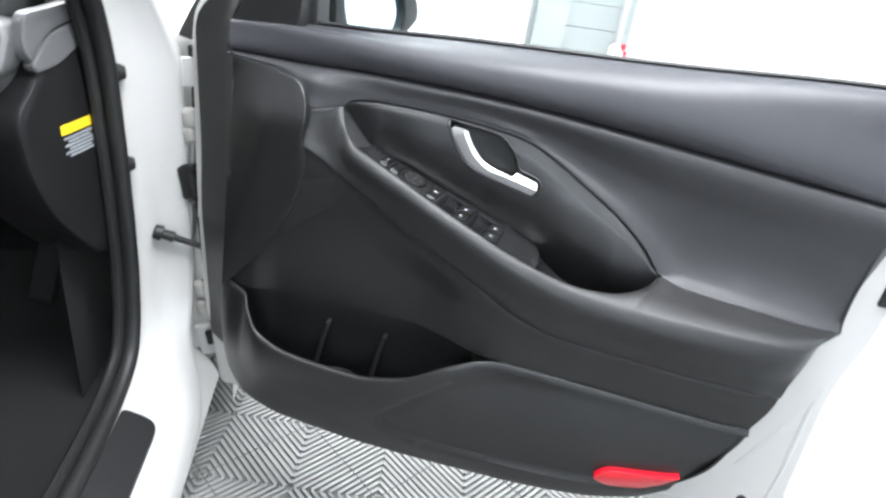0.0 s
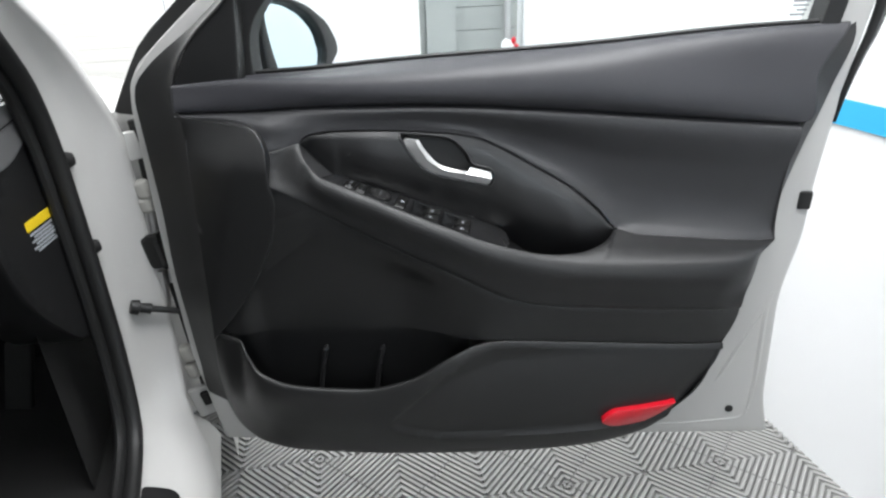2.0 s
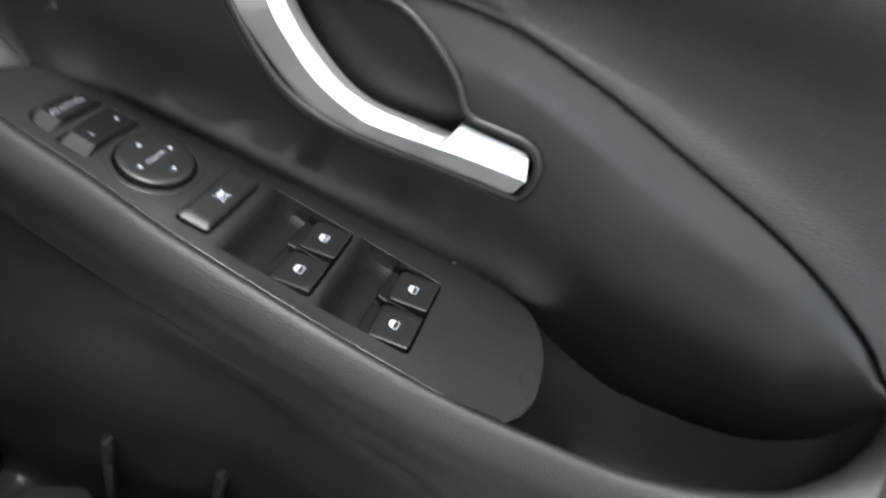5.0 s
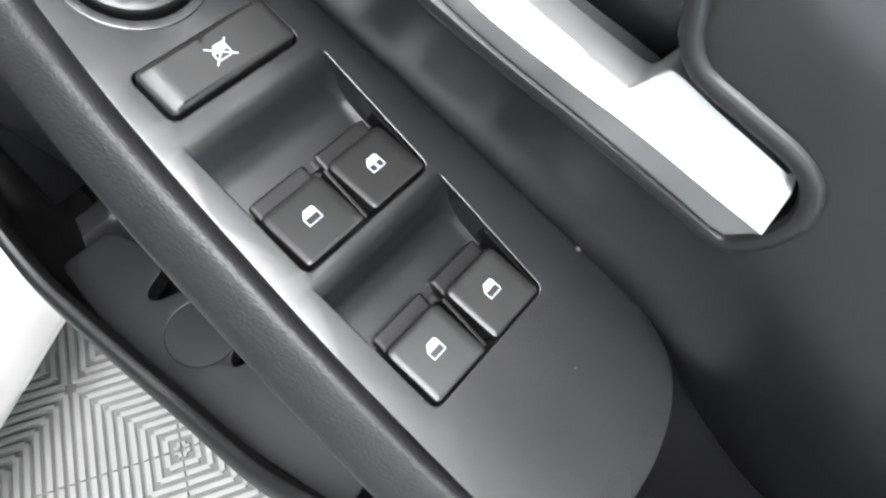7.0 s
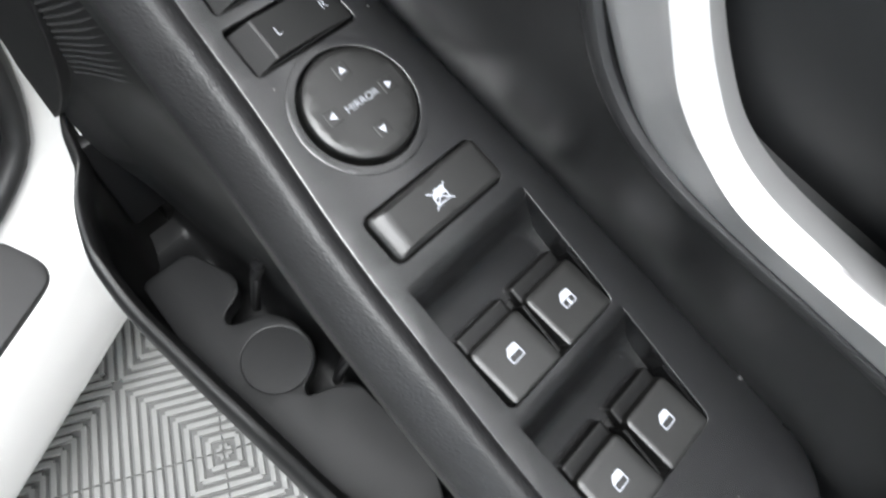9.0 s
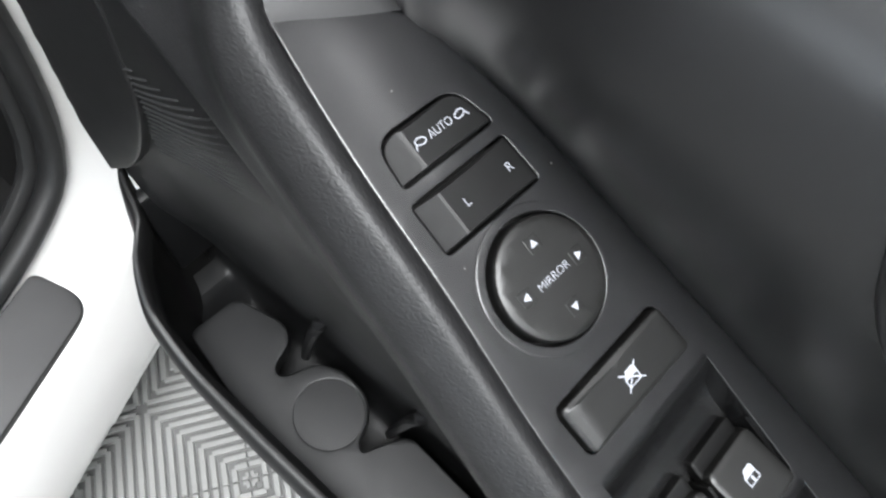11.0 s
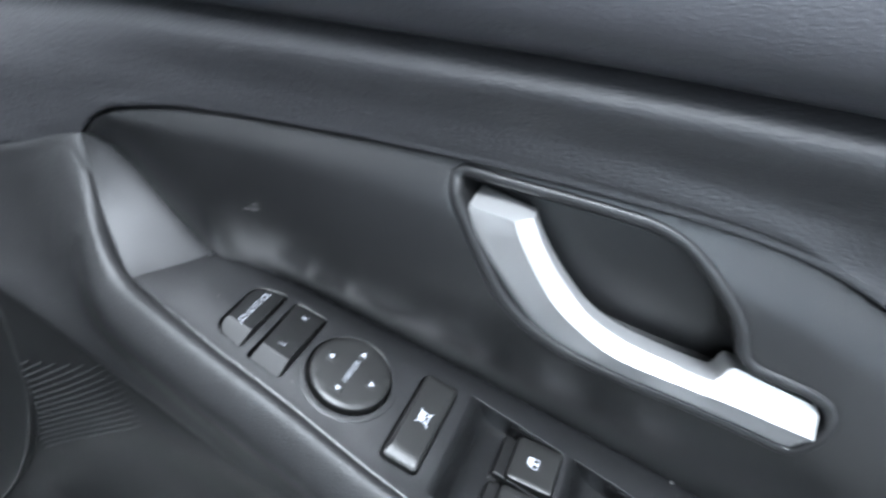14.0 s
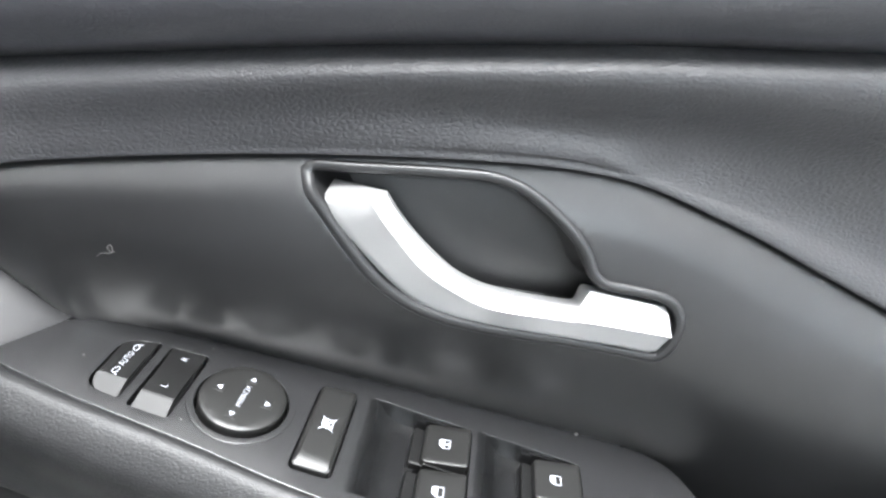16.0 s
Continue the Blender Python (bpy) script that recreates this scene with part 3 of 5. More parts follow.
rf = [W(-0.10, 0.62, 1.50), W(-0.10, 2.3, 1.52), W(-1.5, 2.3, 1.52), W(-1.5, 0.62, 1.50)]
v0 = [bm.verts.new(q) for q in rf]
v1 = [bm.verts.new((q[0], q[1], q[2] + 0.03)) for q in rf]
bm.faces.new(v0[::-1])
bm.faces.new(v1)
for i in range(4):
    bm.faces.new((v0[i], v0[(i + 1) % 4], v1[(i + 1) % 4], v1[i]))
on_car("unseen_roof", bm, M_WHITE, "unseen white car roof, added to shade the cabin", smooth=False)
bm = bmesh.new()
bm.faces.new([bm.verts.new(q) for q in (W(-1.5, -0.5, 0.4), W(-1.5, 2.3, 0.4), W(-1.5, 2.3, 1.5), W(-1.5, -0.5, 1.1))])
on_car("unseen_far_side", bm, M_CARPET, smooth=False)
bm = bmesh.new()
bm.faces.new([bm.verts.new(q) for q in (W(-0.16, 1.3, 0.4), W(-1.5, 1.3, 0.4), W(-1.5, 1.3, 1.5), W(-0.16, 1.3, 1.5))])
on_car("unseen_cabin_rear", bm, M_CARPET, smooth=False)
side = arc_line([(-0.02, 0.27), (0.0, 0.40), (0.012, 0.60), (0.008, 0.85), (-0.01, 1.02), (-0.05, 1.20), (-0.10, 1.40), (-0.14, 1.50)], 24)
thicken(on_car("unseen_rear_side", grid_mesh([[W(o, r, z) for o, z in side] for r in np.linspace(1.22, 2.6, 10)]), M_WHITE, "unseen white rear side of the car, added to block light"), 0.01)
# bonnet side and windscreen pillar seen past the door
wing = arc_line([(0.0, 0.25), (-0.004, 0.55), (-0.02, 0.80), (-0.05, 0.95), (-0.09, 1.02), (-0.2, 1.06), (-0.5, 1.09)], 26)
on_car("front_wing", grid_mesh([[W(o, r, z - 0.10 * max(0, -r - 0.05)) for o, z in wing] for r in np.linspace(-0.105, -0.9, 14)]), M_WHITE, "white painted front wing")

# ---- the open door ----
door = thing("car_door", "open white car door with black grained inner trim", "car door", at=(-0.41, 0.08, 0.46))
door_inv = Matrix.Translation((-0.41, 0.08, 0.46)).inverted()


def on_door(name, bm, material, label="", parent=None, **kw):
    o = part(name, bm, material, parent or door, label, **kw)
    if parent is None:
        o.matrix_parent_inverse = door_inv
    return o


# lines of the trim, from the hinge edge to the latch edge: x, y (towards the outside), z
SLOT = [(-0.328, 0.040, 1.074), (-0.228, 0.045, 1.090), (-0.145, 0.045, 1.094), (0.0, 0.045, 1.104), (0.24, 0.045, 1.116), (0.50, 0.046, 1.134), (0.613, 0.050, 1.137)]
SILL = [(-0.328, 0.030, 1.076), (-0.228, 0.032, 1.088), (-0.145, 0.031, 1.090), (0.0, 0.030, 1.100), (0.24, 0.030, 1.112), (0.50, 0.032, 1.130), (0.610, 0.042, 1.133)]
BROW = [(-0.326, 0.004, 1.071), (-0.224, 0.000, 1.074), (-0.111, -0.004, 1.069), (0.0, -0.005, 1.064), (0.24, -0.003, 1.054), (0.396, 0.002, 1.036), (0.572, 0.014, 1.013)]
CREASE = [(-0.326, 0.003, 1.046), (-0.23, 0.005, 1.046), (-0.111, 0.006, 1.050), (0.0, 0.006, 1.0495), (0.10, 0.007, 1.046), (0.158, 0.008, 1.042), (0.30, 0.011, 1.030), (0.560, 0.018, 1.006)]
OPEN_TOP = [(-0.318, 0.014, 0.995), (-0.24, -0.008, 0.99), (-0.21, -0.026, 0.99), (-0.195, -0.026, 0.993), (-0.175, -0.0205, 0.996), (-0.1475, -0.012, 1.002), (-0.142, -0.0105, 1.009), (-0.132, -0.0085, 1.0135), (-0.099, -0.004, 1.017), (-0.048, -0.001, 1.0165), (0.0, 0.001, 1.0145), (0.04, 0.002, 1.0115),
            (0.079, 0.003, 1.007), (0.106, 0.004, 1.001), (0.147, 0.004, 0.982), (0.185, 0.003, 0.960), (0.242, 0.001, 0.925), (0.285, -0.001, 0.889), (0.311, -0.004, 0.861),
            (0.34, -0.013, 0.8545), (0.41, -0.012, 0.848), (0.50, -0.006, 0.839), (0.53, 0.000, 0.836), (0.552, 0.006, 0.834)]
E_O, E_U, E_V, E_N = np.array((-0.0043, -0.027, 0.9153)), np.array((0.9307, -0.0731, -0.3584)), np.array((0.0754, 0.9971, -0.0075)), np.array((0.3579, -0.0200, 0.9336))


def on_panel(u, v, h=0.0):
    """A point of the switch panel's plane; u rearwards, v to the outside, h above it, in millimetres."""
    return E_O + (E_U * u + E_V * v + E_N * h) * 0.001


INNER_EDGE = [(-121, -17.5), (-100, -20.5), (-79, -22.8), (-50, -24.8), (0, -29.8), (39, -31.5), (80, -32.5), (129, -31.8)]
OPEN_LOW = [(-0.318, 0.0138, 0.9948), (-0.24, -0.0082, 0.9898), (-0.21, -0.0262, 0.9898), (-0.195, -0.0262, 0.9928), (-0.175, -0.0207, 0.9958), (-0.1475, -0.0122, 1.0018), (-0.1455, -0.0145, 0.994), (-0.139, -0.021, 0.980), (-0.130, -0.028, 0.969)] + [tuple(on_panel(u, v)) for u, v in INNER_EDGE] + [
    (0.16, -0.068, 0.8555), (0.205, -0.066, 0.846), (0.25, -0.058, 0.845), (0.28, -0.042, 0.848), (0.30, -0.022, 0.853), (0.311, -0.006, 0.860),
    (0.34, -0.0135, 0.8543), (0.41, -0.0125, 0.8478), (0.50, -0.0065, 0.8388), (0.53, -0.0005, 0.8358), (0.552, 0.0055, 0.8338)]


def shifted(knots, rows):
    """A line beside another: rows of (x, dy, dz)."""
    f = curve(rows)
    return [(k[0], k[1] + f(k[0])[0], k[2] + f(k[0])[1]) for k in knots]


NX = 190
X0, X1 = -0.335, 0.552


def span(knots, x0=X0, x1=None):
    return along(knots, NX, knots[0][0] if x0 is None else max(x0, knots[0][0]), x1)


ridge = shifted(CREASE, [(-0.318, -0.004, -0.005), (-0.25, -0.010, -0.007), (-0.2, -0.014, -0.007), (-0.15, -0.010, -0.007), (-0.1, -0.007, -0.007), (0.56, -0.007, -0.007)])
upper = skin([span(SLOT), span(SILL), span(shifted(BROW, [(-0.318, 0.004, 0.012), (0.0, 0.006, 0.02), (0.57, 0.006, 0.06)])), span(BROW), span(shifted(CREASE, [(-0.318, -0.003, 0.002), (0.56, -0.003, 0.002)])), span(shifted(CREASE, [(-0.318, 0.006, -0.001), (0.56, 0.006, -0.001)]))], [2, 8, 6, 6, 2])
thicken(on_door("upper_trim", grid_mesh(upper), M_UPPER, "grained charcoal upper door trim"), 0.003)

mid1 = [(-0.318, 0.012, 1.030), (-0.24, -0.008, 1.030), (-0.21, -0.017, 1.029), (-0.195, -0.018, 1.029), (-0.175, -0.015, 1.028), (-0.145, -0.009, 1.027), (-0.10, -0.003, 1.0275), (0.0, 0.001, 1.028), (0.12, 0.007, 1.013), (0.2, 0.011, 0.992), (0.311, 0.014, 0.958), (0.4, 0.015, 0.946), (0.552, 0.018, 0.930)]
mid2 = [(-0.318, 0.014, 1.010), (-0.24, -0.008, 1.008), (-0.21, -0.021, 1.008), (-0.195, -0.022, 1.008), (-0.175, -0.018, 1.011), (-0.145, -0.0105, 1.015), (-0.1, -0.004, 1.021), (0.0, 0.001, 1.0185), (0.079, 0.003, 1.011), (0.12, 0.005, 0.999), (0.2, 0.010, 0.966), (0.26, 0.010, 0.936), (0.311, 0.012, 0.905), (0.4, 0.014, 0.888), (0.552, 0.018, 0.872)]
back = shifted(OPEN_TOP, [(-0.318, 0.0003, -0.0003), (-0.1475, 0.0003, -0.0003), (-0.14, 0.004, -0.001), (0.0, 0.005, -0.0005), (0.3, 0.005, -0.0005), (0.311, 0.0, 0.0), (0.552, 0.0, 0.0)])
mid3 = shifted(OPEN_TOP, [(-0.318, 0.0, 0.008), (-0.175, 0.001, 0.007), (-0.14, 0.0, 0.003), (-0.1, 0.0, 0.002), (0.1, 0.0005, 0.003), (0.28, 0.003, 0.010), (0.311, 0.005, 0.012), (0.34, 0.016, 0.012), (0.552, 0.010, 0.012)])
pad = skin([span(shifted(CREASE, [(-0.318, 0.004, 0.0), (0.56, 0.004, 0.0)])), span(ridge), span(mid1), span(mid2), span(mid3), span(OPEN_TOP), span(back)], [4, 8, 6, 4, 5, 2])
on_door("middle_pad", grid_mesh(pad), M_PAD, "leather-grained charcoal door pad")

# armrest: from the opening's lower edge over the crest and down to the seam
SEAM = [(-0.318, -0.006, 0.935), (-0.24, -0.036, 0.945), (-0.189, -0.046, 0.946), (-0.172, -0.047, 0.940), (-0.119, -0.049, 0.9086), (-0.009, -0.056, 0.851), (0.072, -0.062, 0.8125), (0.154, -0.068, 0.7755), (0.204, -0.071, 0.7665), (0.32, -0.069, 0.759), (0.45, -0.058, 0.750), (0.496, -0.045, 0.745)]
crest = shifted(OPEN_LOW, [(-0.318, -0.002, -0.008), (-0.17, -0.003, -0.008), (-0.147, -0.005, -0.004), (-0.13, -0.007, 0.003), (-0.08, -0.007, 0.003), (0.1, -0.007, 0.002), (0.2, -0.010, 0.000), (0.28, -0.034, -0.006), (0.311, -0.064, -0.012), (0.36, -0.066, -0.012), (0.47, -0.062, -0.010), (0.552, -0.04, -0.02)])
shoulder = shifted(OPEN_LOW, [(-0.318, -0.004, -0.02), (-0.17, -0.008, -0.022), (-0.147, -0.012, -0.014), (-0.13, -0.015, -0.006), (-0.08, -0.0155, -0.007), (0.1, -0.0155, -0.010), (0.2, -0.018, -0.014), (0.28, -0.042, -0.022), (0.311, -0.072, -0.030), (0.36, -0.075, -0.030), (0.47, -0.070, -0.028), (0.552, -0.045, -0.04)])
crest = [k for k in crest if k[0] < 0.17] + [(0.205, -0.077, 0.846), (0.25, -0.0765, 0.842), (0.311, -0.074, 0.840), (0.40, -0.072, 0.838), (0.46, -0.068, 0.837), (0.495, -0.056, 0.834), (0.515, -0.036, 0.832)]
shoulder = [k for k in shoulder if k[0] < 0.17] + [(0.205, -0.085, 0.832), (0.25, -0.086, 0.826), (0.311, -0.085, 0.823), (0.40, -0.081, 0.819), (0.46, -0.075, 0.814), (0.490, -0.062, 0.806), (0.504, -0.048, 0.800)]
lip = shifted(OPEN_LOW, [(-0.318, 0.0002, 0.0), (-0.1475, 0.0002, 0.0), (-0.13, 0.001, -0.004), (0.3, 0.001, -0.004), (0.311, 0.0, 0.0), (0.552, 0.0, 0.0)])
seam_in = shifted(SEAM, [(-0.318, 0.005, 0.001), (0.496, 0.005, 0.001)])
belly = []
for (x, y, z) in SEAM:
    s = curve(shoulder)(x)
    belly.append((x, y * 0.42 + s[0] * 0.58 - 0.001, z * 0.5 + s[1] * 0.5))
armrest = skin([span(lip), span(OPEN_LOW), span(crest, x1=0.515), span(shoulder, x1=0.504), span(belly, x1=0.496), span(SEAM, x1=0.496), span(seam_in, x1=0.496)], [2, 5, 5, 8, 8, 2])
on_door("armrest_pad", grid_mesh(armrest), M_ARM, "leather-grained charcoal armrest")

# lower panel under the armrest, back of the pocket, and the pocket's front
RIM = [(-0.322, -0.036, 0.704), (-0.30, -0.050, 0.704), (-0.268, -0.064, 0.700), (-0.256, -0.080, 0.687), (-0.229, -0.098, 0.6605), (-0.1765, -0.105, 0.6445), (-0.1246, -0.1055, 0.640), (-0.0723, -0.105, 0.638), (-0.002, -0.104, 0.654), (0.068, -0.093, 0.691), (0.10, -0.082, 0.702), (0.13, -0.074, 0.7055), (0.24, -0.068, 0.7005), (0.42, -0.059, 0.690), (0.478, -0.050, 0.686)]
HOLE = [(-0.322, -0.032, 0.706), (-0.30, -0.044, 0.706), (-0.268, -0.046, 0.703), (-0.23, -0.034, 0.703), (-0.15, -0.028, 0.705), (-0.0226, -0.030, 0.706), (0.04, -0.046, 0.7055), (0.085, -0.062, 0.704), (0.11, -0.069, 0.706), (0.13, -0.0700, 0.7060), (0.24, -0.0662, 0.7020), (0.42, -0.0572, 0.6915), (0.478, -0.0482, 0.6875)]
under = []
under_in = curve([(-0.33, -0.006), (-0.15, -0.005), (-0.07, 0.006), (0.0, 0.010), (0.08, 0.003), (0.14, 0.0), (0.5, 0.0)])
for (x, y, z) in SEAM:
    h = curve(HOLE)(x)
    under.append((x, max(y, h[0]) * 0.5 + 0.5 * min(y, h[0]) + under_in(x)[0], z * 0.55 + h[1] * 0.45))
lower = skin([span(shifted(SEAM, [(-0.318, 0.006, 0.003), (0.496, 0.004, 0.003)]), x1=0.496), span(shifted(SEAM, [(-0.318, 0.003, -0.003), (0.496, 0.0012, -0.003)]), x1=0.496), span(under, x1=0.490), span(HOLE, x1=0.478)], [2, 8, 10])
on_door("lower_panel", grid_mesh(lower), M_LOWER, "dark grained lower door panel with speaker perforations")

# raised paler pips in slanting rows on the panel, for light on speaker perforation lips
low_grid = np.array(lower)


def panel_y(x, z):
    """The lower panel's depth at x, z."""
    col = np.array([(np.interp(x, r[:, 0], r[:, 1]), np.interp(x, r[:, 0], r[:, 2])) for r in low_grid[2:]])
    return float(np.interp(-z, -col[:, 1], col[:, 0])), float(col[0, 1])


seam_z = curve(SEAM)
verts, faces = [], []
for i in range(52):
    for j in range(44):
        x = -0.215 + 0.0019 * i
        z = 0.990 - 0.0038 * j + 0.75 * (x + 0.20)
        if z > min(seam_z(x)[1] - 0.005, 0.905 + 0.3 * (x + 0.17)) or z < 0.70:
            continue
        y, top = panel_y(x, z)
        fade = 0.72 * min(1.0, (z - 0.806 - 0.75 * (x + 0.166)) / 0.03, (-0.118 - x) / 0.03)
        if fade < 0.15:
            continue
        k = len(verts)
        verts += [(x + fade * (0.00075 * math.cos(f) - 0.0004 * math.sin(f)), y - 0.0006, z + fade * (0.0005 * math.cos(f) + 0.0010 * math.sin(f))) for f in np.linspace(0, 2 * math.pi, 7)[:-1]] + [(x, y - 0.0006 - 0.0010 * fade, z - 0.0003 * fade)]
        faces += [(k + (q + 1) % 6, k + q, k + 6) for q in range(6)]
me = bpy.data.meshes.new("speaker_perforation")
me.from_pydata(verts, [], faces)
me.materials.append(M_PIP)
o = new("speaker_perforation", me)
o.parent = door
o.matrix_parent_inverse = door_inv
tagged(o, "rows of fine raised pips for lit speaker perforation lips", kind="stuff")

rim_in = shifted(RIM, [(-0.318, 0.003, 0.001), (-0.268, 0.004, 0.001), (-0.1, 0.006, 0.0), (0.085, 0.004, 0.001), (0.12, 0.0022, 0.0), (0.493, 0.0022, 0.0)])
rim_deep = shifted(RIM, [(-0.318, 0.004, 0.0), (-0.268, 0.006, -0.02), (-0.1, 0.010, -0.05), (0.06, 0.008, -0.03), (0.085, 0.006, -0.006), (0.12, 0.006, -0.003), (0.493, 0.006, -0.003)])
BULGE = [(-0.325, -0.040, 0.610), (-0.30, -0.066, 0.59), (-0.2, -0.098, 0.565), (-0.05, -0.105, 0.560), (0.1, -0.098, 0.560), (0.28, -0.088, 0.565), (0.39, -0.074, 0.585), (0.448, -0.060, 0.612)]
FOOT = [(-0.322, -0.030, 0.545), (-0.308, -0.040, 0.525), (-0.285, -0.050, 0.505), (-0.255, -0.056, 0.490), (-0.2, -0.066, 0.485), (-0.04, -0.070, 0.481), (0.15, -0.066, 0.484), (0.28, -0.060, 0.494), (0.36, -0.052, 0.512), (0.395, -0.050, 0.535)]
foot_in = shifted(FOOT, [(-0.322, 0.05, 0.002), (0.395, 0.06, 0.002)])
front = skin([span(rim_deep), span(rim_in), span(RIM), span(shifted(RIM, [(-0.318, -0.004, -0.012), (0.493, -0.005, -0.012)])), span(BULGE), span(FOOT), span(foot_in)], [6, 3, 4, 12, 12, 3])
rec_top = curve([(-0.04, 0.575), (-0.02, 0.598), (0.0316, 0.646), (0.093, 0.681), (0.153, 0.693), (0.239, 0.698), (0.5, 0.690)])
rec_low = curve([(-0.04, 0.570), (-0.010, 0.550), (0.062, 0.534), (0.243, 0.541), (0.5, 0.56)])


def smooth_step(a, b, x):
    u = min(max((x - a) / (b - a), 0), 1)
    return u * u * (3 - 2 * u)


rows = []
for i, row in enumerate(front):
    if i >= 13:
        row = np.array(row)
        for p in row:
            k = smooth_step(-0.045, -0.02, p[0]) * smooth_step(0, 0.012, rec_top(p[0])[0] - p[2]) * smooth_step(0, 0.012, p[2] - rec_low(p[0])[0])
            p[1] += 0.007 * k
    rows.append(row)
thicken(on_door("door_bin", grid_mesh(rows), M_LOWER, "dark grained door pocket front"), 0.0025)

# pocket inside: back wall, floor, dividers, bottle ring
PX0, PX1 = -0.292, 0.09
hole = curve(HOLE)
rimc = curve(RIM)


def pocket_floor(x):
    return 0.52 + 0.10 * smooth_step(0.02, 0.09, x) + 0.03 * smooth_step(-0.245, -0.275, x)


wall_top = np.array([(x, *hole(x)) for x in np.linspace(PX0, PX1, 60)])
wall_low = np.array([(x, -0.020, pocket_floor(x)) for x in np.linspace(PX0, PX1, 60)])
floor_out = np.array([(x, max(rimc(x)[0] + 0.006, -0.074), pocket_floor(x) - 0.002) for x in np.linspace(PX0, PX1, 60)])
on_door("pocket_liner", grid_mesh(skin([wall_top, wall_top * 0.5 + wall_low * 0.5 + np.array((0, 0.006, 0)), wall_low, floor_out], [4, 6, 6])), M_POCKET, "dark plastic pocket liner")


tray = rounded([(-0.240, -0.085), (-0.236, -0.040), (-0.19, -0.028), (-0.176, -0.036), (-0.171, -0.056), (-0.164, -0.062), (-0.157, -0.056), (-0.148, -0.034), (-0.128, -0.024), (-0.102, -0.025), (-0.087, -0.036), (-0.080, -0.056), (-0.073, -0.060),
                (-0.066, -0.046), (-0.054, -0.026), (0.03, -0.03), (0.06, -0.05), (0.06, -0.086), (-0.02, -0.0955), (-0.097, -0.0965), (-0.178, -0.0955)], 0.008, 4)
ring = [(-0.112 + 0.0275 * math.cos(f), -0.0555 + 0.0265 * math.sin(f)) for f in np.linspace(0, 2 * math.pi, 33)[:-1]]
on_door("pocket_tray", plate([tray, ring], lambda a, b, h: (a, b, h), 0.580, 0.560, 0.0018), M_POCKET, "shaped tray with bottle recess")
on_door("bottle_recess", plate([offset_loop(ring, 0.002)], lambda a, b, h: (a, b, h), 0.5792, 0.560, 0.001), M_POCKET)
# Ribs are paler than the pocket, standing in for their bright glints.
for x in (-0.160, -0.066):
    on_door("pocket_rib", tube([(x + 0.016, -0.021, 0.668), (x + 0.014, -0.024, 0.660), (x + 0.008, -0.027, 0.635), (x, -0.032, 0.585), (x - 0.002, -0.034, 0.565)], [0.004, 0.0055, 0.0045, 0.004, 0.004], 8), M_EDGE)
on_door("pocket_end", bevelled_box((-0.288, -0.034, 0.640), (0.012, 0.040, 0.11), 0.004), M_POCKET)

# hinge-side edge of the trim and the speaker cover
EDGE_Z = [(1.21, -0.216), (1.196, -0.2297), (1.141, -0.293), (1.105, -0.320), (1.068, -0.333), (1.03, -0.327), (0.858, -0.334), (0.70, -0.338), (0.60, -0.338), (0.56, -0.331), (0.53, -0.318)]
edge = np.array([(x + 0.012 * smooth_step(1.07, 1.03, z), 0.016 - 0.022 * smooth_step(1.085, 1.03, z) - 0.018 * smooth_step(0.76, 0.70, z), z) for z, x in EDGE_Z])
edge = arc_line(edge, 60)
back_x = curve([(0.50, -0.375), (0.54, -0.395), (0.60, -0.404), (0.69, -0.407), (0.77, -0.410), (0.90, -0.405), (1.053, -0.406), (1.08, -0.400), (1.107, -0.376), (1.132, -0.342), (1.156, -0.305), (1.204, -0.244)])
edge_back = np.array([(min(back_x(q[2])[0] + 0.010 * smooth_step(0.52, 0.60, q[2]), q[0] - 0.004), 0.031, q[2]) for q in edge])
side_rows = [edge + np.array((0.004, -0.001, 0)), edge, edge + np.array((-0.002, 0.0015, 0)), edge * 0.66 + edge_back * 0.34 + np.array((0, 0.004, 0)), edge_back + np.array((0.003, -0.002, 0)), edge_back, edge_back + np.array((0.001, 0.018, 0))]
on_door("trim_edge", grid_mesh(side_rows, flip=True), M_LOWER, "black hinge-side trim edge")
spk = rounded([(-0.317, 1.040), (-0.25, 1.036), (-0.208, 1.030), (-0.192, 1.010), (-0.1865, 0.985), (-0.190, 0.955), (-0.183, 0.925), (-0.193, 0.874), (-0.2257, 0.807), (-0.270, 0.745), (-0.318, 0.693)], [0.004, 0.03, 0.012, 0.015, 0.02, 0.01, 0.02, 0.05, 0.05, 0.05, 0.004], 6)


def spk_y(x, z):
    """The cover's face: it falls away towards the hinge past a slanting crest."""
    d = max(0.0, -0.231 - 0.33 * (0.995 - z) - x)
    up = smooth_step(0.97, 1.045, z)
    return -0.048 + (0.34 * d + 1.4 * d * d) * (1 - 0.6 * up) + 0.027 * up


on_door("speaker_cover", plate([spk], lambda a, b, h: (a, spk_y(a, b) - h, b), 0.0, -0.02, 0.002, 0.010), M_LOWER, "smooth black speaker cover")

rear_front = arc_line([tuple(row[-1]) for row in upper[2:22:3]] + [(0.562, 0.016, 0.995), (0.5535, 0.0165, 0.93), (0.552, 0.0155, 0.87), (0.552, 0.006, 0.836), (0.532, -0.018, 0.834), (0.515, -0.036, 0.831), (0.504, -0.047, 0.800), (0.496, -0.044, 0.745), (0.478, -0.049, 0.688), (0.449, -0.060, 0.612), (0.395, -0.050, 0.535)], 90)
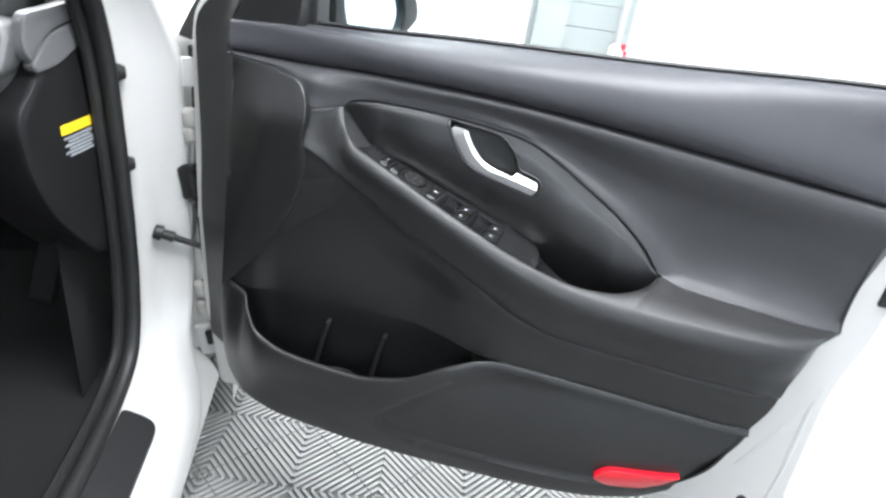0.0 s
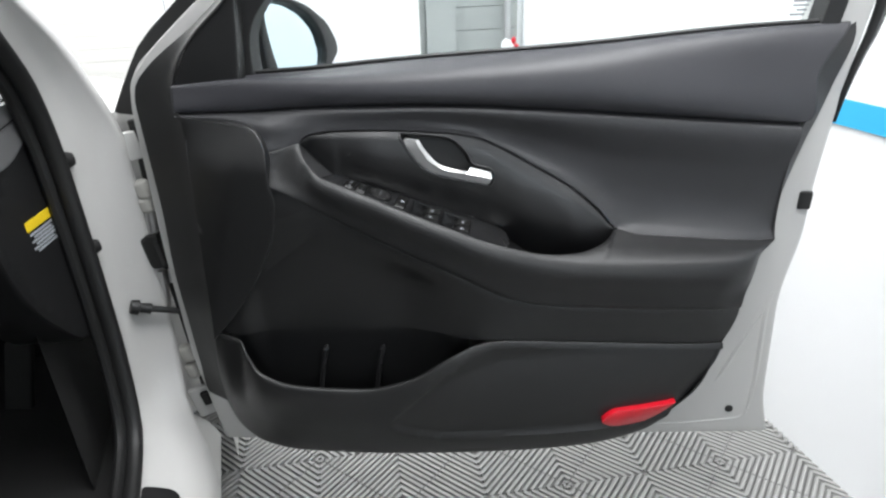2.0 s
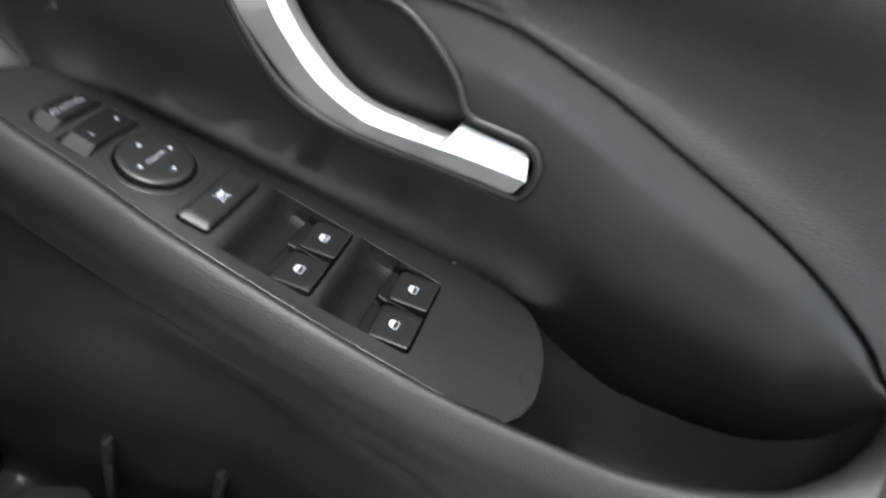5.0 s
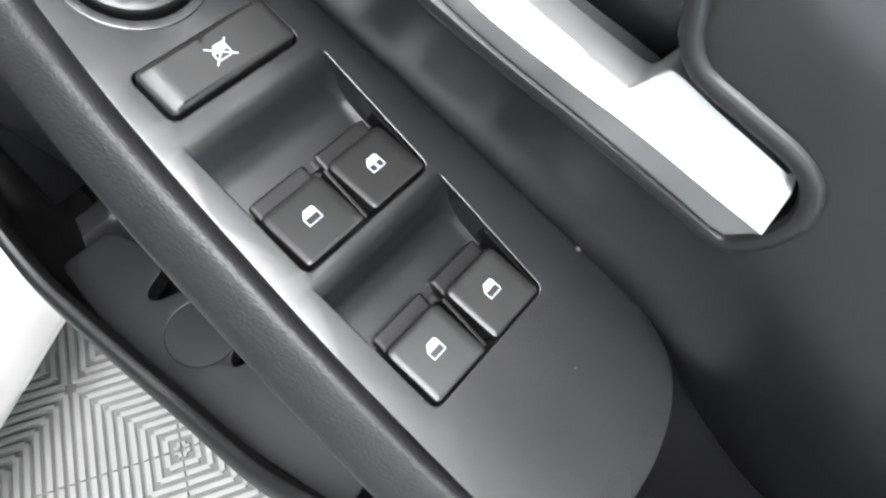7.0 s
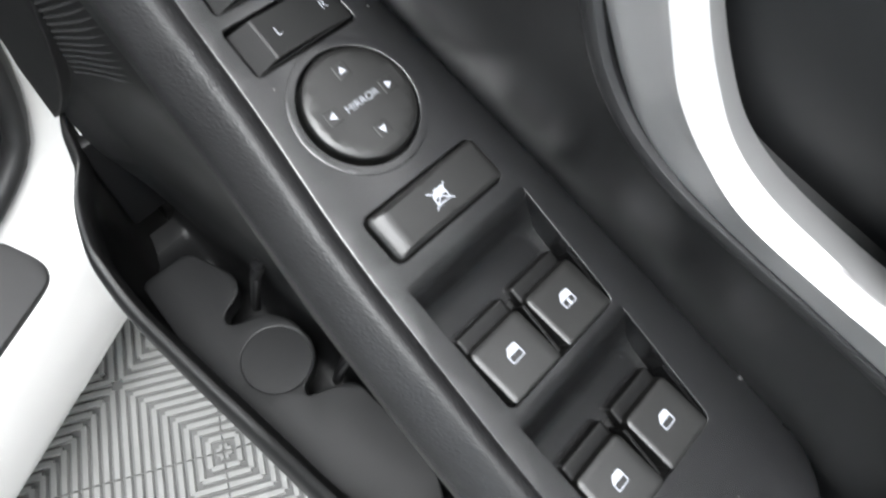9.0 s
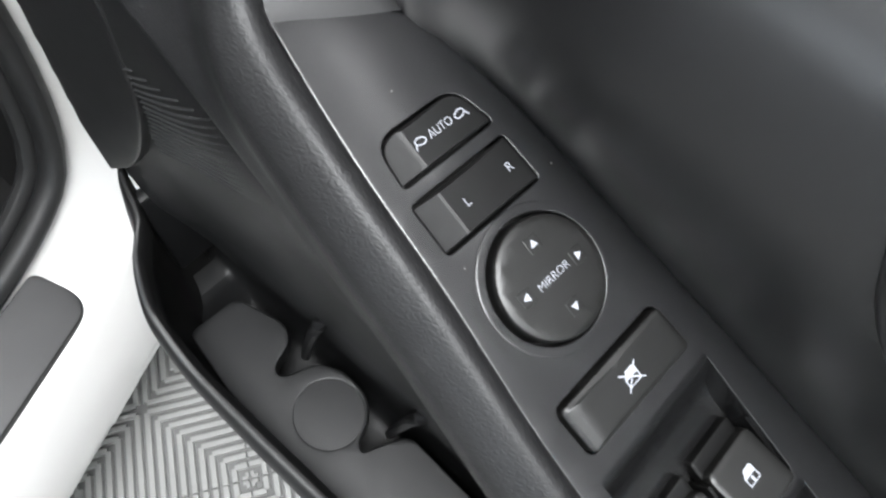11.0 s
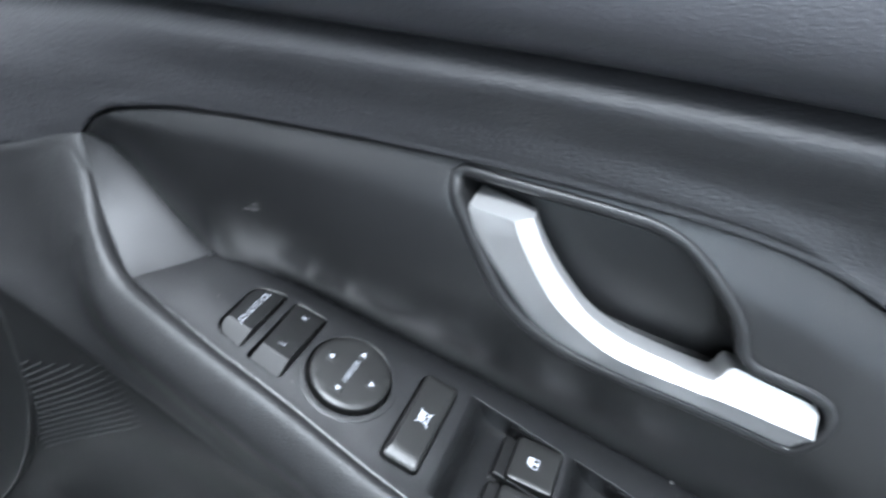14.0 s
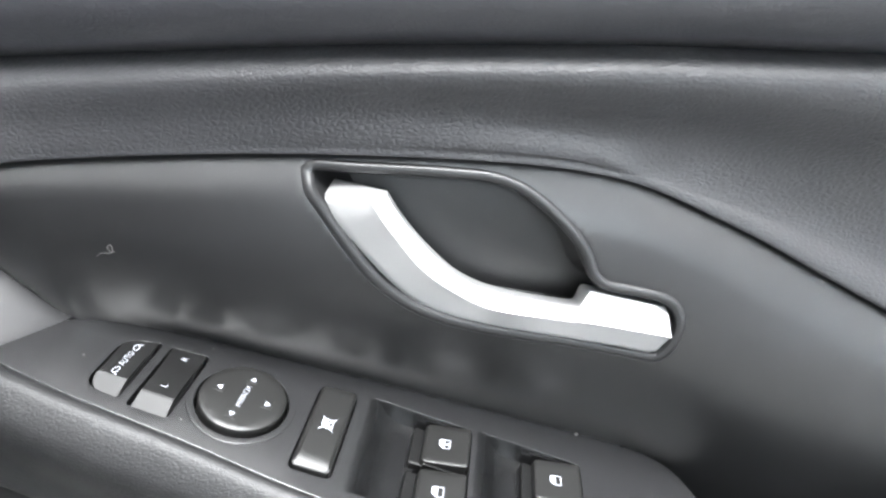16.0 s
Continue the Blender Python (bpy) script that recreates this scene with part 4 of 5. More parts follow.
rear_back = arc_line([(0.618, 0.046, 1.137), (0.621, 0.044, 1.120), (0.606, 0.044, 1.056), (0.594, 0.045, 1.005), (0.588, 0.046, 0.984), (0.570, 0.046, 0.902), (0.558, 0.047, 0.824), (0.555, 0.047, 0.81), (0.552, 0.047, 0.79), (0.543, 0.048, 0.723), (0.534, 0.048, 0.68), (0.506, 0.048, 0.59), (0.43, 0.048, 0.50)], 90)
on_door("trim_edge", grid_mesh([rear_front + np.array((-0.003, 0.001, 0)), rear_front] + [rear_front * (1 - u) + rear_back * u for u in (0.15, 0.5, 1.0)]), M_LOWER, "black latch-side trim edge")

# ---- insert, switch panel, cup ----
OUTER_EDGE = [(-107, 12.6), (-93, 18), (-66, 24), (-17, 30), (36, 36), (105, 43), (132, 45.2)]
low_line = [(-0.1474, -0.0105, 1.0012), (-0.144, -0.006, 0.996), (-0.136, -0.003, 0.985), (-0.120, -0.005, 0.968)] + [tuple(on_panel(u, v)) for u, v in OUTER_EDGE] + [(0.16, 0.006, 0.835), (0.20, 0.004, 0.812), (0.25, 0.0, 0.806), (0.29, -0.004, 0.822), (0.308, -0.005, 0.852)]
f_top, f_low = curve(OPEN_TOP), curve(low_line)


def insert_y(x, z):
    """The insert's face: nearly flat, rolled back under the pad."""
    b = f_low(x)
    t = f_top(x)
    u = min(max((z - b[1]) / max(t[1] - b[1], 1e-4), 0), 1)
    zc = 0.938 - 0.29 * (x - 0.137)
    d = z - zc
    fall = math.exp(-(d / 0.018) ** 2) if d > 0 else max(0.0, 1 - d * d / (0.0012 - 0.06 * d))
    peak = 0.0015 * smooth_step(0.128, 0.175, x) * smooth_step(0.285, 0.235, x) * fall * smooth_step(0.0, 0.25, u)
    return b[0] * (1 - u) + (t[0] - 0.0012) * u + 0.0055 * smooth_step(0.83, 1.05, u) - peak - 0.0115 * math.sin(math.pi * u ** 0.9) * smooth_step(-0.145, -0.04, x) * smooth_step(0.31, 0.24, x)


BEZEL = arc_line([(-0.0056, 1.0096), (-0.0028, 1.0113), (0.0112, 1.0098), (0.0268, 1.0084), (0.0463, 1.0064), (0.0600, 1.0044), (0.0698, 1.0010), (0.0797, 0.9943), (0.0888, 0.9853), (0.0952, 0.9758), (0.0982, 0.9675), (0.1019, 0.9640), (0.1114, 0.9613), (0.1242, 0.9574), (0.1294, 0.9530), (0.1316, 0.9459), (0.1303, 0.9386), (0.1228, 0.9295), (0.1096, 0.9324), (0.0876, 0.9379), (0.0658, 0.9426), (0.0445, 0.9487), (0.0300, 0.9560), (0.0173, 0.9673), (0.0083, 0.9807), (-0.0004, 0.9958), (-0.0051, 1.0045), (-0.0056, 1.0096)], 110)[:-1]
BEZEL = [tuple(p) for p in BEZEL]
top_pts = [(x, f_top(x)[1] - 0.0008) for x in np.linspace(-0.1465, 0.309, 110)]
low_pts = [(x, f_low(x)[1] - 0.003 * smooth_step(-0.12, -0.10, x)) for x in np.linspace(0.308, -0.1462, 110)]
outline = top_pts + low_pts
on_door("door_insert", plate([outline, BEZEL], lambda a, b, h: (a, insert_y(a, b) - h, b), 0.0, -0.004, 0.0012, 0.003), M_INSERT, "satin black insert round the inner handle")

# rim and recess behind the handle
rings = []
for d, dy in ((-0.0026, 0.0), (-0.0032, 0.003), (-0.0042, 0.016), (-0.009, 0.0215)):
    lp = offset_loop(BEZEL, d)
    rings.append([(p[0], insert_y(p[0], p[1]) + dy, p[1]) for p in lp] + [(lp[0][0], insert_y(lp[0][0], lp[0][1]) + dy, lp[0][1])])
bm = grid_mesh(rings)
on_door("recess_wall", bm, M_RECESS)
rings = []
for d, dy in ((0.0012, 0.0008), (0.0008, -0.0006), (0.0, -0.0013), (-0.0014, -0.0015), (-0.0026, -0.0010), (-0.0034, 0.0006)):
    lp = offset_loop(BEZEL, d)
    rings.append([(p[0], insert_y(*BEZEL[i % len(BEZEL)]) + dy, p[1]) for i, p in enumerate(lp + lp[:1])])
on_door("handle_bezel", grid_mesh(rings), M_EDGE, "raised satin bezel round the handle")
lp = offset_loop(BEZEL, -0.008)
on_door("handle_recess", plate([lp], lambda a, b, h: (a, insert_y(a, b) + 0.021 - h, b), 0.0, -0.004, 0.0005, 0.01), M_RECESS, "dark recess behind the handle")

# the chrome lever: lower edge, ridge and inner edge along its bend
N = 60


def stations(points):
    """N points at even steps from knot to knot, so that lines keep abreast of one another."""
    f = curve([(i, *q) for i, q in enumerate(points)])
    return np.array([f(t) for t in np.linspace(0, len(points) - 1, N)])


low = stations([(0.0013, -0.0035, 1.0019), (0.0065, -0.0062, 0.9915), (0.0139, -0.0062, 0.9796), (0.0241, -0.0062, 0.9660), (0.0361, -0.0062, 0.9551), (0.0573, -0.0062, 0.9478), (0.0832, -0.0062, 0.9421), (0.0952, -0.0062, 0.9395), (0.1094, -0.0062, 0.9364), (0.1215, -0.0062, 0.9332)])
low += np.array((-0.0004, 0, -0.0004))
rid = stations([(0.0182, -0.0070, 1.0008), (0.0205, -0.0085, 0.9961), (0.0262, -0.0098, 0.9868), (0.0343, -0.0098, 0.9746), (0.0451, -0.0098, 0.9649), (0.0594, -0.0098, 0.9568), (0.0834, -0.0098, 0.9519), (0.0939, -0.0098, 0.9502), (0.1097, -0.0098, 0.9469), (0.1268, -0.0085, 0.9420)])
inn = stations([(0.0230, -0.0030, 1.0013), (0.0262, -0.0040, 0.9950), (0.0313, -0.0047, 0.9868), (0.0383, -0.0047, 0.9775), (0.0482, -0.0047, 0.9673), (0.0617, -0.0047, 0.9602), (0.0918, -0.0047, 0.9536), (0.0968, -0.0025, 0.9591), (0.1093, -0.0030, 0.9560), (0.1259, -0.0030, 0.9514)])


def soft_ends(a):
    a = a.copy()
    a[0] += (0.0005, 0.002, -0.0006)
    a[-1] += (-0.0008, 0.0025, 0.0)
    return a


back_low, back_in = low + np.array((0.002, 0.012, 0.001)), inn + np.array((-0.001, 0.012, -0.004))
e = 0.20
lever = [back_low, soft_ends(low), low * (1 - e) + rid * e - np.array((0, 0.0006, 0)), rid * (1 - e) + low * e, rid - np.array((0, 0.0004, 0)), rid * (1 - e) + inn * e, inn * (1 - e) + rid * e, soft_ends(inn), back_in, back_low]
bm = grid_mesh(lever)
bmesh.ops.holes_fill(bm, edges=bm.edges[:])
bmesh.ops.recalc_face_normals(bm, faces=bm.faces[:])
on_door("inner_handle", bm, M_CHROME, "satin chrome inner door handle", angle=50)

# forward face of the opening, between the seam and its tip
n = 30
fa = along(OPEN_LOW, n, -0.1475, -0.1172)
fb = along(low_line, n, -0.1474, -0.1035)
on_door("insert_return", grid_mesh([fa * (1 - u) + fb * u for u in np.linspace(0, 1, 8)], flip=True), M_EDGE, "satin grey forward face of the insert")

# cup behind the switch panel
n = 60
ca = along(OPEN_LOW, n, 0.118, 0.309)
cb = along(low_line, n, 0.118, 0.307)
deep = np.array([(x, -0.030, f_low(x)[1] - (0.012 + 0.022 * smooth_step(0.14, 0.18, x)) * smooth_step(0.308, 0.28, x)) for x in np.linspace(0.118, 0.306, n)])
on_door("pull_cup", grid_mesh(skin([cb, deep, ca * np.array((1, 0.9, 1)) * 0.5 + deep * 0.5 + np.array((0, -0.012, 0)), ca], [5, 5, 5]), flip=True), M_CUP, "pull cup in the armrest, coloured black for its shade")

# ---- switch panel ----
end_curve = [(139, 45.2), (151, 40.5), (159, 32), (163.5, 22), (166, 10), (166.5, -4), (163, -18), (155, -29)]
inner = [(u, v) for u, v in INNER_EDGE]
outer = OUTER_EDGE[::-1]
p_loop = arc_line([(-121, -17.5), (-100, -20.5), (-79, -22.8), (-50, -24.8), (0, -29.8), (39, -31.5), (80, -32.5), (129, -31.8), (148, -31)], 50).tolist() + arc_line(end_curve[::-1], 24).tolist() + arc_line([(132, 45.4), (105, 43), (36, 36), (-17, 30), (-66, 24), (-93, 18), (-107, 12.6)], 40).tolist() + arc_line([(-109, 10), (-116, -4), (-120, -15)], 6).tolist()
p_loop = [tuple(q) for q in p_loop]
PIT_A = rounded([(13.6, -24), (57.9, -23.4), (57.7, 23.4), (13.6, 23.2)], [1, 3, 3, 1], 4)
PIT_B = rounded([(60.6, -24.6), (106.3, -23.1), (106.1, 24.2), (60.6, 24.3)], [1, 3, 3, 1], 4)
LOCK = rounded([(-7.2, -21.6), (7.2, -21.2), (7.2, 19.6), (-7.2, 18.6)], 2.2, 4)
DIAL = [(-32.8 + 16.4 * math.cos(f), -1.0 + 16.4 * math.sin(f)) for f in np.linspace(0, 2 * math.pi, 49)[:-1]]
LR = rounded([(-67.4, -17.6), (-53.9, -17.8), (-53.9, 14.4), (-67.4, 13.4)], 0.8, 3)
AUTO = rounded([(-84.4, -14.8), (-72.8, -16.0), (-72.8, 13.4), (-84.4, 9.8)], [5, 0.8, 0.8, 5], 5)


def pp(u, v, h):
    return on_panel(u, v, h)


holes = [PIT_A, PIT_B, offset_loop(LOCK, 0.7), offset_loop(DIAL, 1.0), offset_loop(LR, 0.85), offset_loop(AUTO, 0.85)]
on_door("switch_panel", plate([p_loop] + holes, pp, 0.0, -7.0, 0.5), M_PANEL, "satin grey window switch panel")
under_loop = offset_loop(p_loop, -1.2)
on_door("panel_base", plate([under_loop], pp, -11.0, -13.0, 0.3), M_GAP)
ring_o = offset_loop(DIAL, 3.6)
on_door("dial_surround", plate([ring_o, offset_loop(DIAL, 0.9)], pp, 0.45, -0.5, 0.4), M_PANEL)


def well(loop_u0, loop_u1, v0, v1):
    """Curved finger ramp and end walls of a switch well."""
    prof = arc_line([(loop_u0 - 0.4, 0.0), (loop_u0 + 1.2, -0.15), (loop_u0 + 3.0, -0.9), (loop_u0 + 6.0, -3.4), (loop_u0 + 10, -6.6), (loop_u0 + 14, -8.0), (loop_u0 + 19, -8.3), (loop_u0 + 24, -8.5)], 30)
    bm = grid_mesh([[on_panel(u, v, h) for u, h in prof] for v in np.linspace(v0, v1, 6)])
    bmesh.ops.recalc_face_normals(bm, faces=bm.faces[:])
    for f in bm.faces:
        if f.normal.z < 0:
            f.normal_flip()
    return bm


def well_wall(u0, u1, v):
    """Satin side wall of a well, bowed at its foot."""
    rows = [[on_panel(u, v + dv, h) for u in np.linspace(u0, u1, 24)] for dv, h in ((0.0, -0.4), (-0.25, -1.0), (-0.4, -5.0), (-1.2, -8.6))]
    return grid_mesh(rows, flip=True)


for u0, u1, v in ((14.5, 57.4, 23.2), (62.0, 105.8, 24.1)):
    on_door("well_side", well_wall(u0, u1, v), M_PIT)
# Near-black strips along the switch gaps, standing in for their shade.
for u0, u1, v0, v1 in ((36.5, 57.6, -23.6, 22.9), (84.0, 105.9, -23.7, 23.8)):
    liner = [(u0, v0), (u1 - 1.5, v0), (u1, v0 + 1.5), (u1, v1 - 1.5), (u1 - 1.5, v1), (u0, v1)]
    on_door("well_gap_shade", grid_mesh([[on_panel(u, v, h) for u, v in liner] for h in (-0.9, -5.0, -10.5)]), M_GAP_SHADE, "", smooth=False)
on_door("switch_well", well(13.2, 57.4, -24.2, 23.4), M_PIT)
on_door("switch_well", well(60.6, 105.8, -24.8, 24.5), M_PIT)


def button_top(name, loop, top, bottom, bevel, label, chamfer=None, tilt=0.0, material=M_BUTTON, angle=25):
    """A key; chamfer (v, drop) lets its near end fall away."""
    def place(u, v, h):
        if chamfer and h > bottom + 0.5:
            h -= max(0.0, (chamfer[0] - v)) * chamfer[1]
        return on_panel(u, v, h + tilt * (u - loop[0][0]) * (1 if h > bottom + 0.5 else 0))
    return on_door(name, plate([loop], place, top, bottom, bevel, 1.6 if angle > 15 else 0.8), material, label, angle=angle)


def marks(name, polys, h, parent, mat_=None, place=pp):
    """Thin printed shapes lying on a key."""
    bm = bmesh.new()
    for lp in polys:
        vs, fs = flat_fill(lp if isinstance(lp[0][0], (tuple, list)) else [lp])
        vv = [bm.verts.new(place(v[0], v[1], h)) for v in vs]
        for f in fs:
            bm.faces.new([vv[i] for i in f])
    bmesh.ops.recalc_face_normals(bm, faces=bm.faces[:])
    return on_door(name, bm, mat_ or M_MARK, "white printed symbol", parent, smooth=False)


def bar(a, b, w):
    a, b = np.array(a, float), np.array(b, float)
    d = (b - a) / np.linalg.norm(b - a)
    q = np.array((-d[1], d[0])) * w / 2
    return [tuple(a + q), tuple(a - q), tuple(b - q), tuple(b + q)]


def window_icon(cu, cv, cross=False, split=False):
    """A car window outline with its lower pane open, drawn along the panel."""
    def t(x, y):
        return (cu + y * 0.80, cv + x * 0.80)
    out = [t(-3.0, 2.6), t(-3.0, -0.6), t(-1.0, -2.9), t(2.4, -2.9), t(3.0, -2.2), t(3.0, 2.2), t(2.4, 2.6)]
    gap = [t(-2.55, 2.2), t(-2.55, -0.1), t(2.55, -0.1), t(2.55, 2.2)]
    polys = [[out, gap]]
    if split:
        polys.append(bar(t(0, 0.2), t(0, 2.2), 0.8))
    if cross:
        polys.append(bar(t(-4.2, -3.4), t(4.2, 3.4), 0.4))
        polys.append(bar(t(-4.2, 3.4), t(4.2, -3.4), 0.4))
    return polys


lock = button_top("window_lock_button", LOCK, 2.6, -6, 0.9, "matt black window lock button", chamfer=(-17.5, 0.35))
marks("lock_icon", window_icon(0.2, -0.5, cross=True), 2.66, lock)
dial = on_door("mirror_dial", plate([offset_loop(DIAL, -0.2)], pp, 3.0, -6, 1.5, 3.0), M_BUTTON, "round matt black mirror dial", angle=25)
tri = []
ARROWS = ((-9.6, 0.9, 180), (0.2, 9.2, 90), (-0.7, -9.5, -90), (9.2, -0.3, 0))
for du, dv, ang in ARROWS:
    c, s = math.cos(radians(ang)), math.sin(radians(ang))
    pts = [(1.3, 0), (-0.7, 1.15), (-0.7, -1.15)]
    tri.append([(-32.8 + du + x * c - y * s, -1.0 + dv + x * s + y * c) for x, y in pts])
for du, dv, ang in ARROWS:
    q = (-32.8 + du, -1.0 + dv)
    on_door("arrow_pad", plate([rounded([(q[0] - 2.1, q[1] - 2.1), (q[0] + 2.1, q[1] - 2.1), (q[0] + 2.1, q[1] + 2.1), (q[0] - 2.1, q[1] + 2.1)], 0.4, 2)], pp, 3.18, 2.8, 0.15), M_BUTTON, "", dial)
marks("arrow", tri, 3.22, dial)
lr = button_top("mirror_select_button", LR, 1.0, -6, 0.4, "matt black left and right mirror selector", chamfer=(-11.0, 0.55), material=M_KEY, angle=12)
auto = button_top("mirror_fold_button", AUTO, 1.0, -6, 0.4, "matt black folding mirror button", chamfer=(-9.0, 0.55), material=M_KEY, angle=12)


def letters(text, size, cu, cv, h, parent, turn=90.0, sx=1.0):
    d = bpy.data.curves.new("letters", "FONT")
    d.body, d.size, d.align_x, d.align_y = text, 1.0, "CENTER", "CENTER"
    d.offset = -0.016
    ob = bpy.data.objects.new("letters_source", d)
    scene.collection.objects.link(ob)
    me = bpy.data.meshes.new_from_object(ob.evaluated_get(bpy.context.evaluated_depsgraph_get()))
    scene.collection.objects.unlink(ob)
    bpy.data.objects.remove(ob)
    c, s = math.cos(radians(turn)), math.sin(radians(turn))
    for vtx in me.vertices:
        x, y = vtx.co.x * size * sx, vtx.co.y * size
        vtx.co = on_panel(cu + x * c - y * s, cv + x * s + y * c, h)
    me.materials.append(M_MARK)
    o = new("lettering", me)
    o.parent = parent
    tagged(o, "white printed letters")
    return o


letters("MIRROR", 3.1, -32.8, -0.9, 3.06, dial, sx=1.0)
letters("AUTO", 3.3, -78.8, 0.4, 1.06, auto, sx=0.85)
letters("L", 3.6, -60.6, -6.2, 1.06, lr)
letters("R", 3.6, -60.6, 9.2, 1.06, lr)


def mirror_icon(cu, cv, s):
    """A small rounded mirror outline with its stub."""
    o = [(cu + 1.1 * math.cos(f), cv + s * (1.7 * math.sin(f) + 0.35 * math.cos(f))) for f in np.linspace(0, 2 * math.pi, 21)[:-1]]
    return [[o, offset_loop(o, -0.28)], bar((cu + 0.2, cv - s * 1.5), (cu + 1.5, cv - s * 2.3), 0.34)]


marks("mirror_icon", mirror_icon(-79.0, -6.2, 1) + mirror_icon(-78.8, 7.0, -1), 1.06, auto)


def window_switch(u0, u1, v0, v1, split):
    loop = rounded([(u0, v0), (u1, v0), (u1, v1), (u0, v1)], [2.6, 1.6, 1.6, 2.6], 4)

    def place(u, v, h):
        k = (u - u0) / (u1 - u0)
        top = h > -6
        lift = (-3.2 * (1 - k) + 1.6 * k) if top else 0
        return on_panel(u, v, h + lift)
    sw = on_door("window_switch", plate([loop], place, 0.6, -9.0, 0.9, 2.5), M_BUTTON, "matt black rocker window switch", angle=25)
    marks("window_icon", window_icon((u0 + u1) / 2 - 0.8, (v0 + v1) / 2, split=split), 0.66, sw, place=place)
    return sw


for u0, u1, w in ((38.6, 57.2, 0.0), (86.2, 105.4, 0.4)):
    window_switch(u0, u1 - 0.4, 1.4 + w, 21.9 + w, w == 0.0)
    window_switch(u0, u1 - 0.4, -22.2, -1.8, False)
    on_door("switch_divider", plate([rounded([(u0 + 1, -0.7), (u1 - 0.6, -0.7), (u1 - 0.6, 0.4), (u0 + 1, 0.4)], 0.3, 2)], pp, -1.6, -9.0, 0.2), M_KEY)
    for v0, v1 in ((1.4 + w, 20.5 + w), (-21.5, -2.2)):
        on_door("switch_hinge", plate([rounded([(u0 - 4.5, v0), (u0 + 2, v0), (u0 + 2, v1), (u0 - 4.5, v1)], 1.2, 3)], pp, -5.2, -9.0, 0.8), M_KEY)

lint = [(-0.0825, 0.9825), (-0.080, 0.9838), (-0.0772, 0.9835), (-0.0758, 0.9852), (-0.0763, 0.9868), (-0.0776, 0.9862), (-0.0774, 0.9846), (-0.0752, 0.9842)]
tagged(part("lint_thread", tube(arc_line([(x, insert_y(x, z) - 0.0006, z) for x, z in lint], 40).tolist(), 0.00007, 5), M_LINT), "fine pale lint thread clinging to the black door insert", "lint")
rng = random.Random(4)
for k in range(11):
    u, v = rng.uniform(-110, 150), rng.uniform(-22, 24)
    if any(inside((u, v), offset_loop(h, 2.0)) for h in holes):
        continue
    on_door("dust_speck", plate([[(u + 0.25 * math.cos(f), v + 0.18 * math.sin(f)) for f in np.linspace(0, 2 * math.pi, 6)[:-1]]], pp, 0.12, 0.0, 0.03), M_LINT)
on_door("dust_speck", plate([[(106 + 0.9 * math.cos(f), 42.2 + 0.6 * math.sin(f)) for f in np.linspace(0, 2 * math.pi, 8)[:-1]]], pp, 0.5, -0.2, 0.1), M_LINT, "pale fleck at the panel edge")

# red reflector on the pocket front
red = rounded([(0.2943, 0.5648), (0.3125, 0.5836), (0.3473, 0.5862), (0.4139, 0.5904), (0.3913, 0.5651), (0.3638, 0.5486), (0.3149, 0.5484)], [0.008, 0.012, 0.02, 0.002, 0.01, 0.012, 0.012], 5)


def bin_y(x, z):
    b, f, r_ = curve(BULGE)(x), curve(FOOT)(x), rimc(x)
    if z > b[1]:
        u = (z - b[1]) / (r_[1] - b[1])
        return b[0] * (1 - u) + r_[0] * u
    u = (b[1] - z) / (b[1] - f[1])
    return b[0] * (1 - u) + f[0] * u


on_door("door_reflector", plate([red], lambda a, b, h: (a, bin_y(a, b) - 0.002 - h, b), 0.003, -0.012, 0.001, 0.01), M_RED, "red door warning reflector")

# ---- door shell, mirror and glass ----
shell = rounded([(-0.4175, 1.04), (-0.411, 1.080), (-0.392, 1.109), (-0.329, 1.160), (-0.267, 1.207), (-0.12, 1.32), (0.10, 1.45), (0.40, 1.47), (0.60, 1.46), (0.652, 1.22), (0.628, 1.06), (0.616, 0.91), (0.616, 0.82), (0.599, 0.72), (0.604, 0.62), (0.610, 0.51), (0.630, 0.432), (-0.385, 0.411), (-0.413, 0.60), (-0.4195, 0.78)], [0.03, 0.012, 0.012, 0.02, 0.03, 0.1, 0.1, 0.05, 0.06, 0.05, 0.03, 0.03, 0.03, 0.04, 0.03, 0.03, 0.012, 0.012, 0.03, 0.05], 5)
window = rounded([(-0.232, 1.06), (-0.232, 1.16), (-0.10, 1.31), (0.12, 1.40), (0.40, 1.42), (0.555, 1.40), (0.600, 1.20), (0.575, 1.06)], 0.04, 5)
on_door("door_shell", plate([shell, window], lambda a, b, h: (a, 0.052 - h + 0.02 * (b - 0.9), b), 0.004, -0.045, 0.005, 0.06), M_WHITE, "white painted steel door shell")
skin_loop = offset_loop(shell, 0.012)
on_door("outer_skin", plate([skin_loop, offset_loop(window, 0.0)], lambda a, b, h: (a, 0.120 - h + 0.02 * (b - 0.9) + 0.03 * (a - 0.1) ** 2, b), 0.02, -0.004, 0.004, 0.06), M_WHITE)
on_door("window_pane", plate([offset_loop(window, 0.006)], lambda a, b, h: (a, 0.088 - h + 0.02 * (b - 0.9), b), 0.002, -0.002, 0.0005), M_GLASS, "clear side window glass").visible_shadow = False
wf_in = offset_loop(window, -0.016)
on_door("window_surround", plate([offset_loop(window, 0.01), wf_in], lambda a, b, h: (a, 0.050 - h + 0.02 * (b - 0.9), b), 0.010, -0.03, 0.003), M_RUBBER, "black window surround")
sail = rounded([(-0.334, 1.070), (-0.228, 1.085), (-0.216, 1.20), (-0.210, 1.213), (-0.294, 1.141)], [0.006, 0.004, 0.01, 0.01, 0.02], 4)
